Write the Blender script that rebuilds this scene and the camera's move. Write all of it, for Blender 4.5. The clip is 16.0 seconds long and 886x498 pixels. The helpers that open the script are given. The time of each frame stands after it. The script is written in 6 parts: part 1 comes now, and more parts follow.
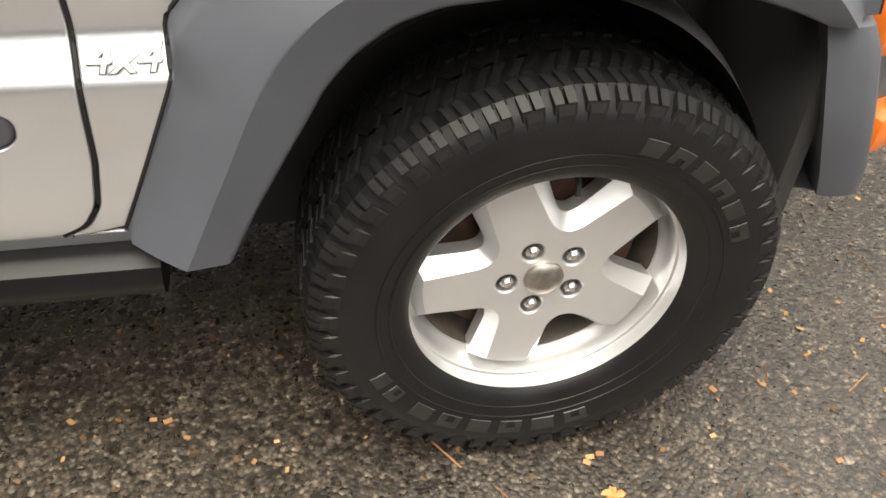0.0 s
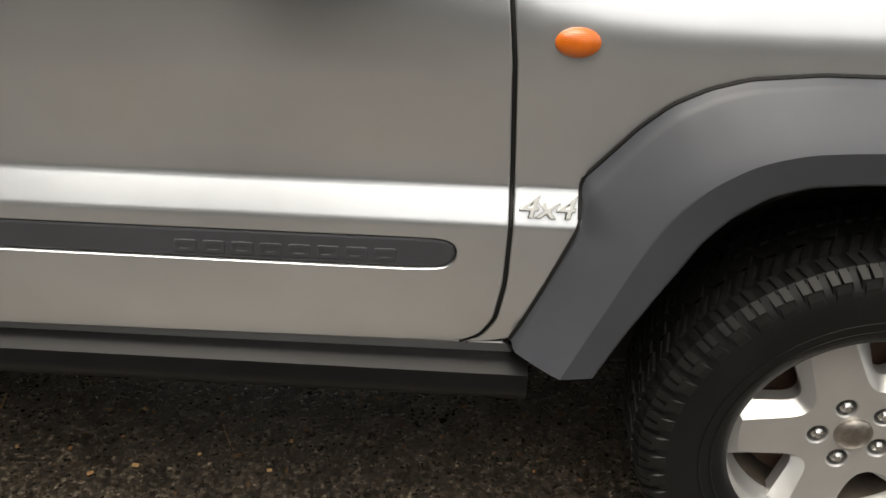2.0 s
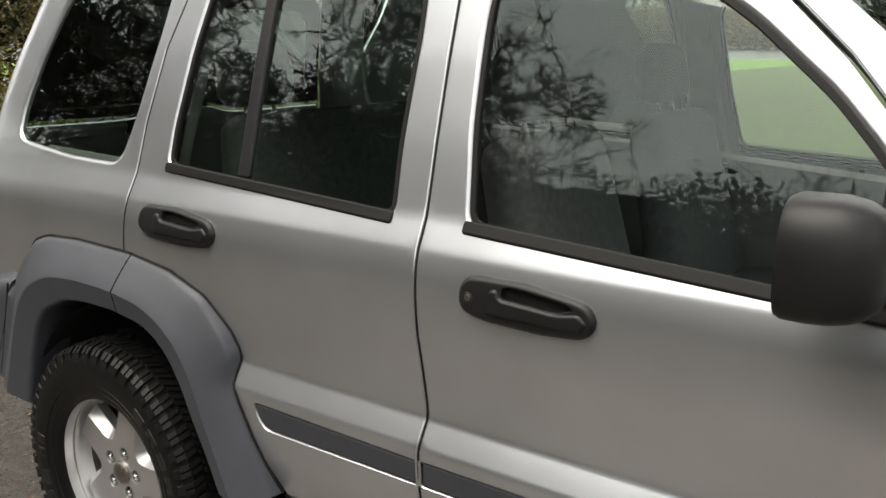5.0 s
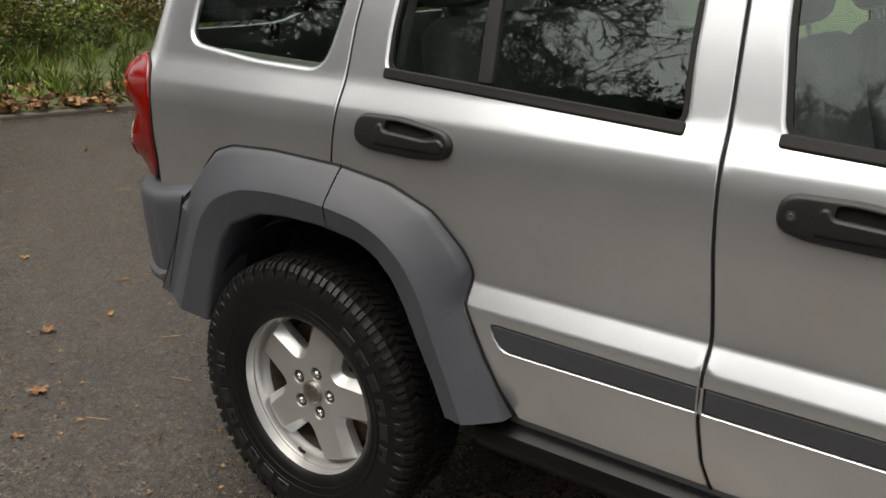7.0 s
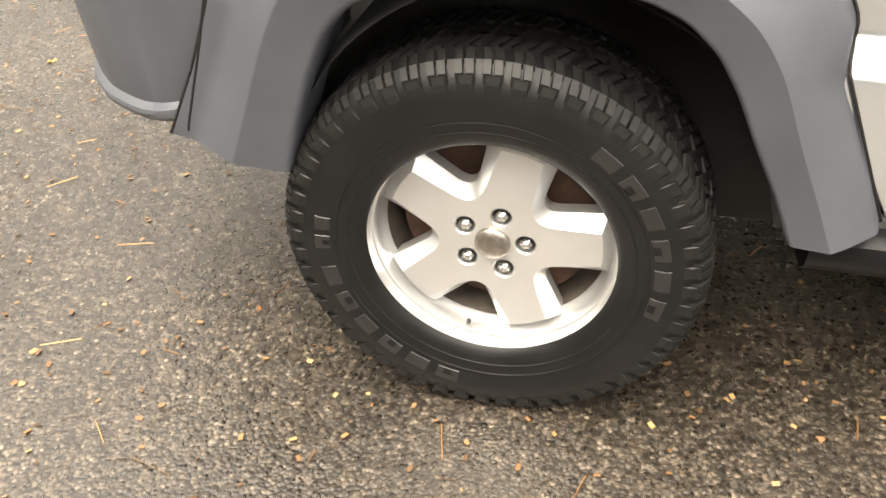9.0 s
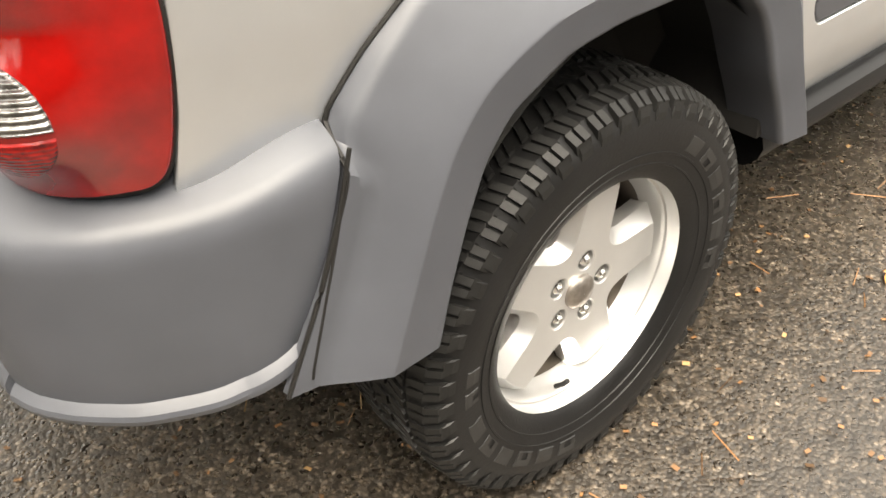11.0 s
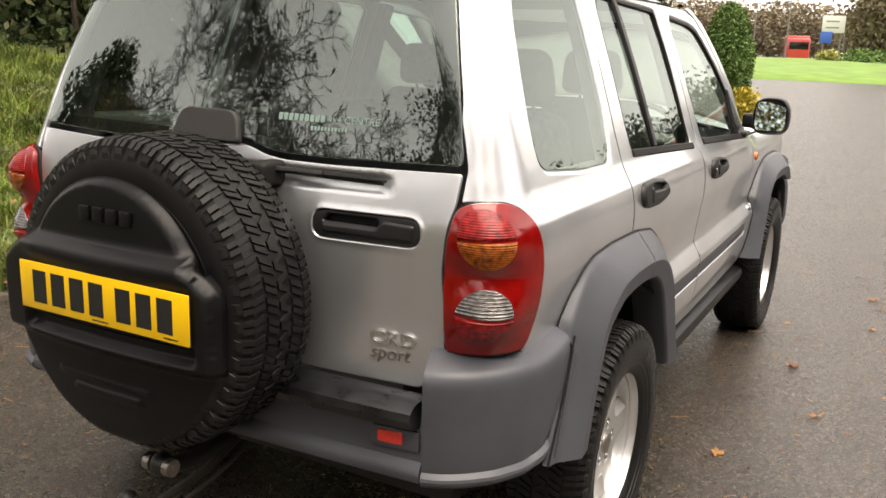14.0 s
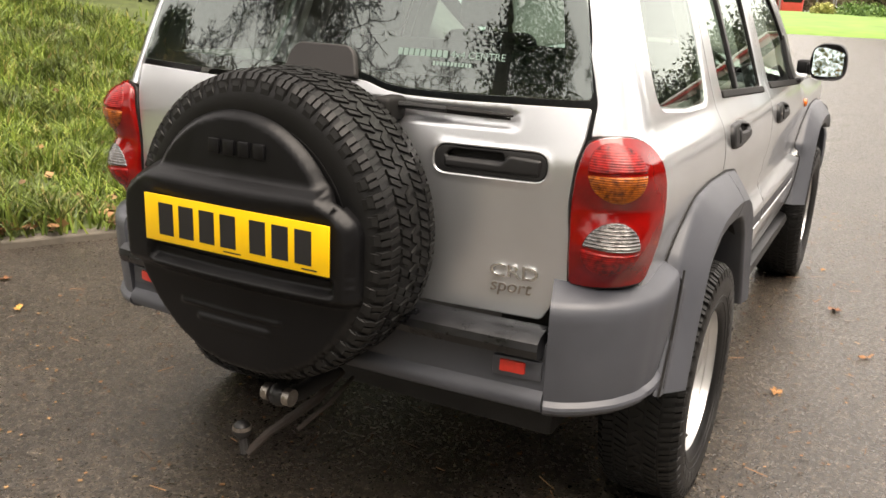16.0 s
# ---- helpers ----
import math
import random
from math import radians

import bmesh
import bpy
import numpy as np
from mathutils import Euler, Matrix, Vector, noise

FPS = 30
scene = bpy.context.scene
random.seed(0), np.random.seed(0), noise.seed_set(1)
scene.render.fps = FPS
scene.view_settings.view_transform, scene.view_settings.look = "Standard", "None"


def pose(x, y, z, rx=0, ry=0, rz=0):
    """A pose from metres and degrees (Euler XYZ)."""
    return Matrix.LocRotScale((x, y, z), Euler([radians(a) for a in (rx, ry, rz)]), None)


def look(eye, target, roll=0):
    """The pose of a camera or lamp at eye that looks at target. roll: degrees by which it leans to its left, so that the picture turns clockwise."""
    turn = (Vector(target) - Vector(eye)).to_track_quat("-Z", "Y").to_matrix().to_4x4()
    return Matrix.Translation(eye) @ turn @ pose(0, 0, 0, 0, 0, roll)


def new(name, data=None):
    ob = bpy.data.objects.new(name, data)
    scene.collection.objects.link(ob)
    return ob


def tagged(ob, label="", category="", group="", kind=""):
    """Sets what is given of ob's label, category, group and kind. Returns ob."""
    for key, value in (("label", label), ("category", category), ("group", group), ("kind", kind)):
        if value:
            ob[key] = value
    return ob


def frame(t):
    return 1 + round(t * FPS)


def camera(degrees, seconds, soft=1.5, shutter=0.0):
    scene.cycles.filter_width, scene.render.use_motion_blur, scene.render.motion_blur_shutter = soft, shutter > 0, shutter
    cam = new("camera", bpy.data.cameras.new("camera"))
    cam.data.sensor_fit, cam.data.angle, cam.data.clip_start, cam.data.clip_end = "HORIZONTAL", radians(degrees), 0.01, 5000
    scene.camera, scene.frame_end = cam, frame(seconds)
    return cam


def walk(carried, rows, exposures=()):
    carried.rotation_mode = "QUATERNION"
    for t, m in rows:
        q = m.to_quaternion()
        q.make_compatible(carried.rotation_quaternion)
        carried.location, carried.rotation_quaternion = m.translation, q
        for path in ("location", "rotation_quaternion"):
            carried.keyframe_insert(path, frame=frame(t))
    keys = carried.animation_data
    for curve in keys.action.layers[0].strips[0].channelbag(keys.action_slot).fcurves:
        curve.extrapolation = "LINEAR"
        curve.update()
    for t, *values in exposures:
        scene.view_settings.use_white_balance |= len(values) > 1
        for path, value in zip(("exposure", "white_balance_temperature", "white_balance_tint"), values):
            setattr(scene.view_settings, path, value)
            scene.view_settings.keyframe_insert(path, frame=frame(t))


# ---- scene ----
cam = camera(53.5, 16.0, soft=1.6)
PATH = [
    (0, (2.241, -1.741, 1.256), (2.633, -0.281, -0.053), 5.2),
    (0.5, (2.206, -1.831, 1.288), (2.552, -0.277, 0.078), 4.0),
    (1, (2.167, -1.996, 1.343), (2.337, -0.319, 0.267), 2.9),
    (1.5, (2.104, -2.026, 1.356), (2.145, -0.301, 0.345), 1.7),
    (2, (1.987, -1.965, 1.348), (1.936, -0.242, 0.333), 2.0),
    (2.5, (1.885, -1.942, 1.345), (1.739, -0.211, 0.354), 2.6),
    (3, (1.848, -1.966, 1.365), (1.498, -0.212, 0.47), 2.5),
    (3.5, (1.861, -1.991, 1.408), (1.207, -0.269, 0.629), 0.7),
    (4, (1.926, -2.035, 1.439), (1.04, -0.363, 0.792), -0.1),
    (4.2, (1.942, -2.044, 1.451), (0.989, -0.391, 0.849), -0.2),
    (6.3, (1.853, -2.158, 1.494), (0.629, -0.621, 1.118), 1.5),
    (6.5, (1.759, -2.189, 1.486), (0.562, -0.651, 1.037), 1.3),
    (7, (1.453, -2.278, 1.45), (0.349, -0.741, 0.801), 0.8),
    (7.5, (1.187, -2.214, 1.372), (0.153, -0.712, 0.551), 0.8),
    (8, (0.87, -2.117, 1.305), (-0.047, -0.657, 0.29), 0.3),
    (8.5, (0.515, -2.082, 1.265), (-0.116, -0.54, 0.158), 0.5),
    (9, (0.204, -1.993, 1.285), (-0.175, -0.472, 0.043), -1.1),
    (9.2, (0.077, -1.934, 1.263), (-0.169, -0.422, -0.023), -1.9),
    (11.5, (-1.062, -1.505, 1.324), (0.153, -0.405, 0.178), -0.6),
    (12, (-1.283, -1.531, 1.377), (0.107, -0.419, 0.465), -0.2),
    (12.5, (-1.569, -1.61, 1.451), (-0.054, -0.505, 0.757), 1.4),
    (13, (-1.82, -1.495, 1.468), (-0.166, -0.548, 0.863), 0.9),
    (13.5, (-2.089, -1.473, 1.492), (-0.373, -0.573, 0.995), 3.0),
    (14, (-2.345, -1.518, 1.498), (-0.631, -0.597, 1.034), 2.0),
    (14.5, (-2.492, -1.486, 1.507), (-0.788, -0.501, 1.151), 1.7),
    (15, (-2.591, -1.405, 1.504), (-0.869, -0.441, 1.179), 1.5),
    (15.5, (-2.623, -1.346, 1.481), (-0.902, -0.419, 1.055), 1.8),
    (16, (-2.531, -1.271, 1.453), (-0.826, -0.391, 0.888), 2.5),
]
EXPOSURES = [(0, 2.48), (1, 2.28), (1.5, 1.68), (2, 1.43), (3, 1.55), (4, 1.53), (6.5, 1.13), (7.5, 1.68), (8, 2.63), (8.5, 2.78), (9, 3.13), (11.5, 2.93), (12, 2.18), (12.5, 1.93), (13, 1.53), (14, 1.88), (15, 1.43), (15.5, 1.38), (16, 2.23)]
walk(cam, [(t, look(eye, target, roll)) for t, eye, target, roll in PATH],
     [(t, s, 7000 if 3 < t < 7.2 else 7200 if t < 7.8 else 7600, 9 if t < 12.6 else 14) for t, s in EXPOSURES])

# ---- world and light: an overcast autumn day ----
SUN_EL, SUN_AZ = 69, 207
world = bpy.data.worlds.new("overcast_sky")
scene.world = world
world.use_nodes = True
wn = world.node_tree
sky = wn.nodes.new("ShaderNodeTexSky")
sky.sky_type, sky.sun_disc = "NISHITA", False
sky.sun_elevation, sky.sun_rotation = radians(SUN_EL), radians(SUN_AZ)
sky.air_density, sky.dust_density, sky.ozone_density = 1.0, 1.5, 1.0
hs = wn.nodes.new("ShaderNodeHueSaturation")
hs.inputs["Saturation"].default_value = 0.12
wn.links.new(sky.outputs[0], hs.inputs["Color"])
wn.links.new(hs.outputs[0], wn.nodes["Background"].inputs[0])
wn.nodes["Background"].inputs[1].default_value = 0.125
sun = new("sun", bpy.data.lights.new("sun", "SUN"))
sun.data.energy, sun.data.angle, sun.data.color = 1.2, radians(54), (1.0, 0.96, 0.91)
el, az = radians(SUN_EL), radians(SUN_AZ)
sun.matrix_world = look((0, 0, 30), (-30 * math.sin(az) * math.cos(el), -30 * math.cos(az) * math.cos(el), 30 - 30 * math.sin(el)))


# ---- materials ----
def material(name, color, rough=0.5, metal=0.0, vary=0.0, scale=20.0, bump=0.0, bump_scale=200.0, coat=0.0, spec=0.5, coat_rough=0.05):
    m = bpy.data.materials.new(name)
    m.use_nodes = True
    nt = m.node_tree
    b = nt.nodes["Principled BSDF"]
    b.inputs["Base Color"].default_value = (*color, 1)
    b.inputs["Roughness"].default_value, b.inputs["Metallic"].default_value = rough, metal
    b.inputs["Coat Weight"].default_value, b.inputs["Coat Roughness"].default_value = coat, coat_rough
    b.inputs["Specular IOR Level"].default_value = spec
    tc = nt.nodes.new("ShaderNodeTexCoord")
    if vary:
        n = nt.nodes.new("ShaderNodeTexNoise")
        n.inputs["Scale"].default_value, n.inputs["Detail"].default_value = scale, 6
        nt.links.new(tc.outputs["Object"], n.inputs["Vector"])
        r = nt.nodes.new("ShaderNodeValToRGB")
        r.color_ramp.elements[0].position, r.color_ramp.elements[1].position = 0.3, 0.7
        r.color_ramp.elements[0].color = (*[c * (1 - vary) for c in color], 1)
        r.color_ramp.elements[1].color = (*[min(1, c * (1 + vary)) for c in color], 1)
        nt.links.new(n.outputs["Fac"], r.inputs[0])
        nt.links.new(r.outputs[0], b.inputs["Base Color"])
        mr = nt.nodes.new("ShaderNodeMapRange")
        mr.inputs["To Min"].default_value, mr.inputs["To Max"].default_value = rough * (1 - vary * 0.6), min(1, rough * (1 + vary * 0.6))
        nt.links.new(n.outputs["Fac"], mr.inputs["Value"])
        nt.links.new(mr.outputs[0], b.inputs["Roughness"])
    if bump:
        n2 = nt.nodes.new("ShaderNodeTexNoise")
        n2.inputs["Scale"].default_value, n2.inputs["Detail"].default_value = bump_scale, 3
        nt.links.new(tc.outputs["Object"], n2.inputs["Vector"])
        bp = nt.nodes.new("ShaderNodeBump")
        bp.inputs["Strength"].default_value, bp.inputs["Distance"].default_value = bump, 0.002
        nt.links.new(n2.outputs["Fac"], bp.inputs["Height"])
        nt.links.new(bp.outputs[0], b.inputs["Normal"])
    return m


def glass(name, tint, alpha, rough=0.0):
    """Tinted pane: clear pane that passes part of the light and reflects like glass."""
    m = bpy.data.materials.new(name)
    m.use_nodes = True
    nt = m.node_tree
    nt.nodes.remove(nt.nodes["Principled BSDF"])
    tr = nt.nodes.new("ShaderNodeBsdfTransparent")
    tr.inputs[0].default_value = (*tint, 1)
    gl = nt.nodes.new("ShaderNodeBsdfGlossy")
    gl.inputs["Roughness"].default_value = rough
    gl.inputs["Color"].default_value = (0.88, 0.97, 0.93, 1)
    fr = nt.nodes.new("ShaderNodeFresnel")
    fr.inputs["IOR"].default_value = alpha
    mx = nt.nodes.new("ShaderNodeMixShader")
    nt.links.new(fr.outputs[0], mx.inputs[0])
    nt.links.new(tr.outputs[0], mx.inputs[1])
    nt.links.new(gl.outputs[0], mx.inputs[2])
    nt.links.new(mx.outputs[0], nt.nodes["Material Output"].inputs[0])
    return m


SILVER = material("silver_paint", (0.615, 0.634, 0.655), 0.28, 0.84, vary=0.06, scale=4, bump=0.02, bump_scale=1500, coat=0.8, coat_rough=0.04)
GREY = material("grey_plastic", (0.057, 0.061, 0.072), 0.46, vary=0.12, scale=7, bump=0.12, bump_scale=900)
STRIP = material("dark_grey_plastic", (0.050, 0.052, 0.060), 0.5, vary=0.08, scale=9, bump=0.1, bump_scale=900)
BLACK = material("black_plastic", (0.011, 0.011, 0.0115), 0.44, vary=0.15, scale=9, bump=0.15, bump_scale=700, spec=0.38)
SILL = material("sill_plastic", (0.005, 0.005, 0.0055), 0.40, vary=0.2, scale=9, bump=0.10, bump_scale=700, spec=0.22)
GLOSSBLACK = material("shiny_black_plastic", (0.006, 0.006, 0.007), 0.22, vary=0.45, scale=22, bump=0.12, spec=0.3)
SCUFFED = material("scuffed_black_plastic", (0.006, 0.0063, 0.0075), 0.30, vary=0.8, scale=17, bump=0.25, bump_scale=90, spec=0.55)
SEAL = material("rubber_seal", (0.010, 0.0095, 0.009), 0.6, bump=0.1, spec=0.25)
RUBBER = material("tyre_rubber", (0.006, 0.006, 0.0062), 0.42, vary=0.25, scale=14, bump=0.2, bump_scale=260, spec=0.27)
TREAD = material("tread_rubber", (0.0075, 0.0075, 0.0073), 0.52, vary=0.3, scale=25, bump=0.25, bump_scale=180, spec=0.28)
ALLOY = material("silver_alloy", (0.59, 0.59, 0.585), 0.33, 0.74, vary=0.05, scale=8, bump=0.03, bump_scale=900, coat=0.3)
BADGE = material("dull_chrome", (0.42, 0.42, 0.40), 0.2, 1.0)
DARK_ALLOY = material("dark_brown_alloy", (0.075, 0.062, 0.05), 0.55, 0.3, vary=0.4, scale=25, bump=0.1)
CHROME = material("chrome", (0.72, 0.72, 0.71), 0.24, 1.0)
STEEL = material("worn_steel", (0.35, 0.32, 0.29), 0.4, 1.0, vary=0.3, scale=60)
RUST = material("rusty_iron", (0.065, 0.032, 0.020), 0.85, vary=0.5, scale=30, bump=0.4, bump_scale=120)
UNDER = material("underside", (0.016, 0.0155, 0.015), 0.85, vary=0.4, scale=10, bump=0.3)
WINDOW = glass("side_window_glass", (0.90, 0.98, 0.94), 1.80)
PRIVACY = glass("dark_window_glass", (0.60, 0.74, 0.66), 1.95)
REARGLASS = glass("rear_window_glass", (0.40, 0.52, 0.46), 2.35)
CLEAR = glass("windscreen_glass", (0.62, 0.70, 0.66), 1.5)
CLOTH = material("grey_cloth", (0.10, 0.10, 0.105), 0.9, vary=0.2, scale=60, bump=0.3)
TRIM = material("interior_trim", (0.24, 0.24, 0.235), 0.7, vary=0.1)


# ---- shape helpers ----
from mathutils.geometry import delaunay_2d_cdt


def mesh_part(name, verts, faces, mat, parent, label="", smooth=True, normals=None, recalc=False):
    me = bpy.data.meshes.new(name)
    me.from_pydata([tuple(v) for v in verts], [], [tuple(f) for f in faces])
    me.materials.append(mat)
    if recalc:
        bm = bmesh.new()
        bm.from_mesh(me)
        bmesh.ops.recalc_face_normals(bm, faces=bm.faces)
        bm.to_mesh(me)
        bm.free()
    me.shade_smooth() if smooth else me.shade_flat()
    if normals:
        me.normals_split_custom_set_from_vertices(normals)
    ob = new(name, me)
    ob.parent = parent
    if label:
        tagged(ob, label)
    return ob


def part(name, bm, mat, parent, label="", smooth=True, angle=40):
    me = bpy.data.meshes.new(name)
    bmesh.ops.recalc_face_normals(bm, faces=bm.faces)
    bm.to_mesh(me)
    bm.free()
    me.materials.append(mat)
    if smooth:
        me.shade_smooth()
        me.set_sharp_from_angle(angle=radians(angle))
    ob = new(name, me)
    ob.parent = parent
    if label:
        tagged(ob, label)
    return ob


def box(bm, centre, size, bevel=0.0, rot=(0, 0, 0), seg=2, taper=None):
    """A box with rounded edges added to bm; taper scales its top."""
    made = bmesh.ops.create_cube(bm, size=1)["verts"]
    if taper:
        for v in made:
            if v.co.z > 0:
                v.co.x *= taper[0]
                v.co.y *= taper[1]
    bmesh.ops.scale(bm, vec=size, verts=made)
    if bevel:
        edges = list({e for v in made for e in v.link_edges})
        made = list({v for f in bmesh.ops.bevel(bm, geom=edges, offset=bevel, segments=seg, affect="EDGES", profile=0.5)["faces"] for v in f.verts} | {v for v in made if v.is_valid})
    m = Matrix.Translation(centre) @ Euler([radians(a) for a in rot]).to_matrix().to_4x4()
    bmesh.ops.transform(bm, matrix=m, verts=made)
    return made


def tube(bm, pts, radius, seg=10, caps=True):
    """A round bar along points; radius may be a list."""
    pts = [Vector(p) for p in pts]
    rings = []
    for i, p in enumerate(pts):
        d = (pts[min(i + 1, len(pts) - 1)] - pts[max(i - 1, 0)]).normalized()
        up = Vector((0, 0, 1)) if abs(d.z) < 0.9 else Vector((1, 0, 0))
        a = d.cross(up).normalized()
        b = d.cross(a)
        r = radius[i] if isinstance(radius, (list, tuple)) else radius
        rings.append([bm.verts.new(p + r * (math.cos(k * math.tau / seg) * a + math.sin(k * math.tau / seg) * b)) for k in range(seg)])
    for r0, r1 in zip(rings, rings[1:]):
        for k in range(seg):
            bm.faces.new((r0[k], r0[(k + 1) % seg], r1[(k + 1) % seg], r1[k]))
    if caps:
        bm.faces.new(rings[0])
        bm.faces.new(rings[-1][::-1])


def lathe(bm, profile, n=64, closed=False, a0=0.0, a1=math.tau):
    """Turn (radius, y) points round the y axis."""
    full = abs(a1 - a0 - math.tau) < 1e-6
    count = n if full else n + 1
    rings = [[bm.verts.new((r * math.cos(a0 + (a1 - a0) * k / n), y, r * math.sin(a0 + (a1 - a0) * k / n))) for k in range(count)] for r, y in profile]
    pairs = list(zip(rings, rings[1:])) + ([(rings[-1], rings[0])] if closed else [])
    for r0, r1 in pairs:
        for k in range(n):
            j = (k + 1) % count
            bm.faces.new((r0[k], r0[j], r1[j], r1[k]))


def grid_part(name, rows, mat, parent, label="", close=False, **kw):
    """A sheet through rows of points."""
    n = len(rows[0])
    verts = [p for row in rows for p in row]
    faces = [(i * n + j, i * n + (j + 1) % n, (i + 1) * n + (j + 1) % n, (i + 1) * n + j) for i in range(len(rows) - 1) for j in range(n if close else n - 1)]
    return mesh_part(name, verts, faces, mat, parent, label, **kw)


def rounded(poly, r=0.03, step=0.03):
    """A closed outline with rounded corners, in short steps; r is one radius or one for each corner."""
    n = len(poly)
    rs = r if isinstance(r, (list, tuple)) else [r] * n
    out = []
    for i in range(n):
        p, a, b = Vector(poly[i]), Vector(poly[i - 1]), Vector(poly[(i + 1) % n])
        d0, d1 = min(rs[i], 0.48 * (a - p).length), min(rs[i], 0.48 * (b - p).length)
        if rs[i] <= 0:
            out.append(p)
            continue
        s, e = p + (a - p).normalized() * d0, p + (b - p).normalized() * d1
        k = max(2, min(8, int(rs[i] / 0.006) + 2))
        out += [(1 - u) ** 2 * s + 2 * u * (1 - u) * p + u * u * e for u in (j / k for j in range(k + 1))]
    full = []
    for i, p in enumerate(out):
        q = out[(i + 1) % len(out)]
        k = max(1, int((q - p).length / step + 0.99))
        full += [p.lerp(q, j / k) for j in range(k)]
    clean = [p for i, p in enumerate(full) if (p - full[i - 1]).length > 1e-5]
    return clean if area(clean) > 0 else clean[::-1]


def area(poly):
    return sum(p[0] * q[1] - q[0] * p[1] for p, q in zip(poly, list(poly[1:]) + [poly[0]])) / 2


def inset(poly, d):
    """Move a counter-clockwise outline inwards by d."""
    n, out = len(poly), []
    for i in range(n):
        a, p, b = poly[i - 1], poly[i], poly[(i + 1) % n]
        n0, n1 = (p - a).normalized(), (b - p).normalized()
        n0, n1 = Vector((-n0.y, n0.x)), Vector((-n1.y, n1.x))
        m = n0 + n1
        m = m / max(0.35, m.dot(n0)) if m.length > 1e-6 else n0
        out.append(p + m * d)
    return out


def inside(p, poly):
    c, n = False, len(poly)
    for i in range(n):
        a, b = poly[i - 1], poly[i]
        if (a[1] > p[1]) != (b[1] > p[1]) and p[0] < (b[0] - a[0]) * (p[1] - a[1]) / (b[1] - a[1]) + a[0]:
            c = not c
    return c


def near(p, poly):
    return min((p - q).length for q in poly)


def normal_at(surf, u, v, e=0.002):
    a = Vector(surf(u + e, v)) - Vector(surf(u - e, v))
    b = Vector(surf(u, v + e)) - Vector(surf(u, v - e))
    return a.cross(b).normalized()


def panel(name, outer, holes, surf, mat, parent, label="", cell=0.035, gap=0.0034, edge=0.003, drop=0.0012, thick=0.010, lift=0.0, flip=False, fine=True, levels=(), flange=None, skirt=None):
    """A sheet-metal panel, pressed to the surface surf(u, v), with turned edges round its outline and its holes."""
    sg = -1 if flip else 1
    loops = []
    for k, poly in enumerate([outer] + list(holes)):
        d = 1 if k == 0 else -1
        g = gap if k == 0 else 0.0
        wide = flange[0] if flange and k == 1 else edge
        loops.append((inset(poly, g + d * edge) if k == 0 else inset(poly, -wide), inset(poly, g) if g else poly))
    if skirt:
        loops[0] = (list(outer), list(skirt[0]))
    pts, edges = [], []
    for a, _ in loops:
        base = len(pts)
        pts += a
        edges += [(base + i, base + (i + 1) % len(a)) for i in range(len(a))]
    rim = len(pts)
    if fine:
        us, vs = [p[0] for p in outer], [p[1] for p in outer]
        nu, nv = int((max(us) - min(us)) / cell), int((max(vs) - min(vs)) / cell)
        for i in range(1, nu):
            for j in range(1, nv):
                p = Vector((min(us) + (max(us) - min(us)) * (i + 0.5 * (j % 2)) / nu, min(vs) + (max(vs) - min(vs)) * j / nv))
                if not any(abs(p.y - z) < 0.010 for z in levels) and inside(p, loops[0][0]) and not any(inside(p, a) for a, _ in loops[1:]) and all(near(p, a) > 0.4 * cell for a, _ in loops):
                    pts.append(p)
        for z in levels:
            for i in range(int((max(us) - min(us)) / 0.022)):
                p = Vector((min(us) + 0.022 * (i + 0.5), z))
                if min(vs) < z < max(vs) and inside(p, loops[0][0]) and not any(inside(p, a) for a, _ in loops[1:]) and all(near(p, a) > 0.006 for a, _ in loops):
                    pts.append(p)
    v2, _, f2, ov, _, _ = delaunay_2d_cdt([Vector(p) for p in pts], edges, [], 0, 1e-7)
    back = {i: k for k, some in enumerate(ov) for i in some}
    faces = []
    for f in f2:
        c = sum((v2[i] for i in f), Vector((0, 0))) / len(f)
        if inside(c, loops[0][0]) and not any(inside(c, a) for a, _ in loops[1:]):
            faces.append(tuple(f) if not flip else tuple(f[::-1]))
    verts, normals = [], []
    for p in v2:
        n = normal_at(surf, p[0], p[1]) * sg
        verts.append(Vector(surf(p[0], p[1])) + n * lift)
        normals.append(n)
    base = 0
    for k, (a, b) in enumerate(loops):
        m = len(a)
        low = flange[1] if flange and k == 1 else skirt[1] if skirt and k == 0 else drop
        ia = [back[base + i] for i in range(m)]
        base += m
        ib = len(verts)
        for p in b:
            n = normal_at(surf, p[0], p[1]) * sg
            verts.append(Vector(surf(p[0], p[1])) + n * (lift - low))
            normals.append(Vector((0, 0, 0)))
        ic = len(verts)
        for p in b:
            n = normal_at(surf, p[0], p[1]) * sg
            verts.append(Vector(surf(p[0], p[1])) + n * (lift - low - thick))
            normals.append(Vector((0, 0, 0)))
        for i in range(m):
            j = (i + 1) % m
            for q in ((ia[j], ia[i], ib + i, ib + j), (ib + j, ib + i, ic + i, ic + j)):
                q = q if (k == 0) != flip else q[::-1]
                faces.append(q)
    ob = mesh_part(name, verts, faces, mat, parent, label, normals=None if skirt else [tuple(n) for n in normals])
    if skirt:
        ob.data.set_sharp_from_angle(angle=radians(24))
    return ob


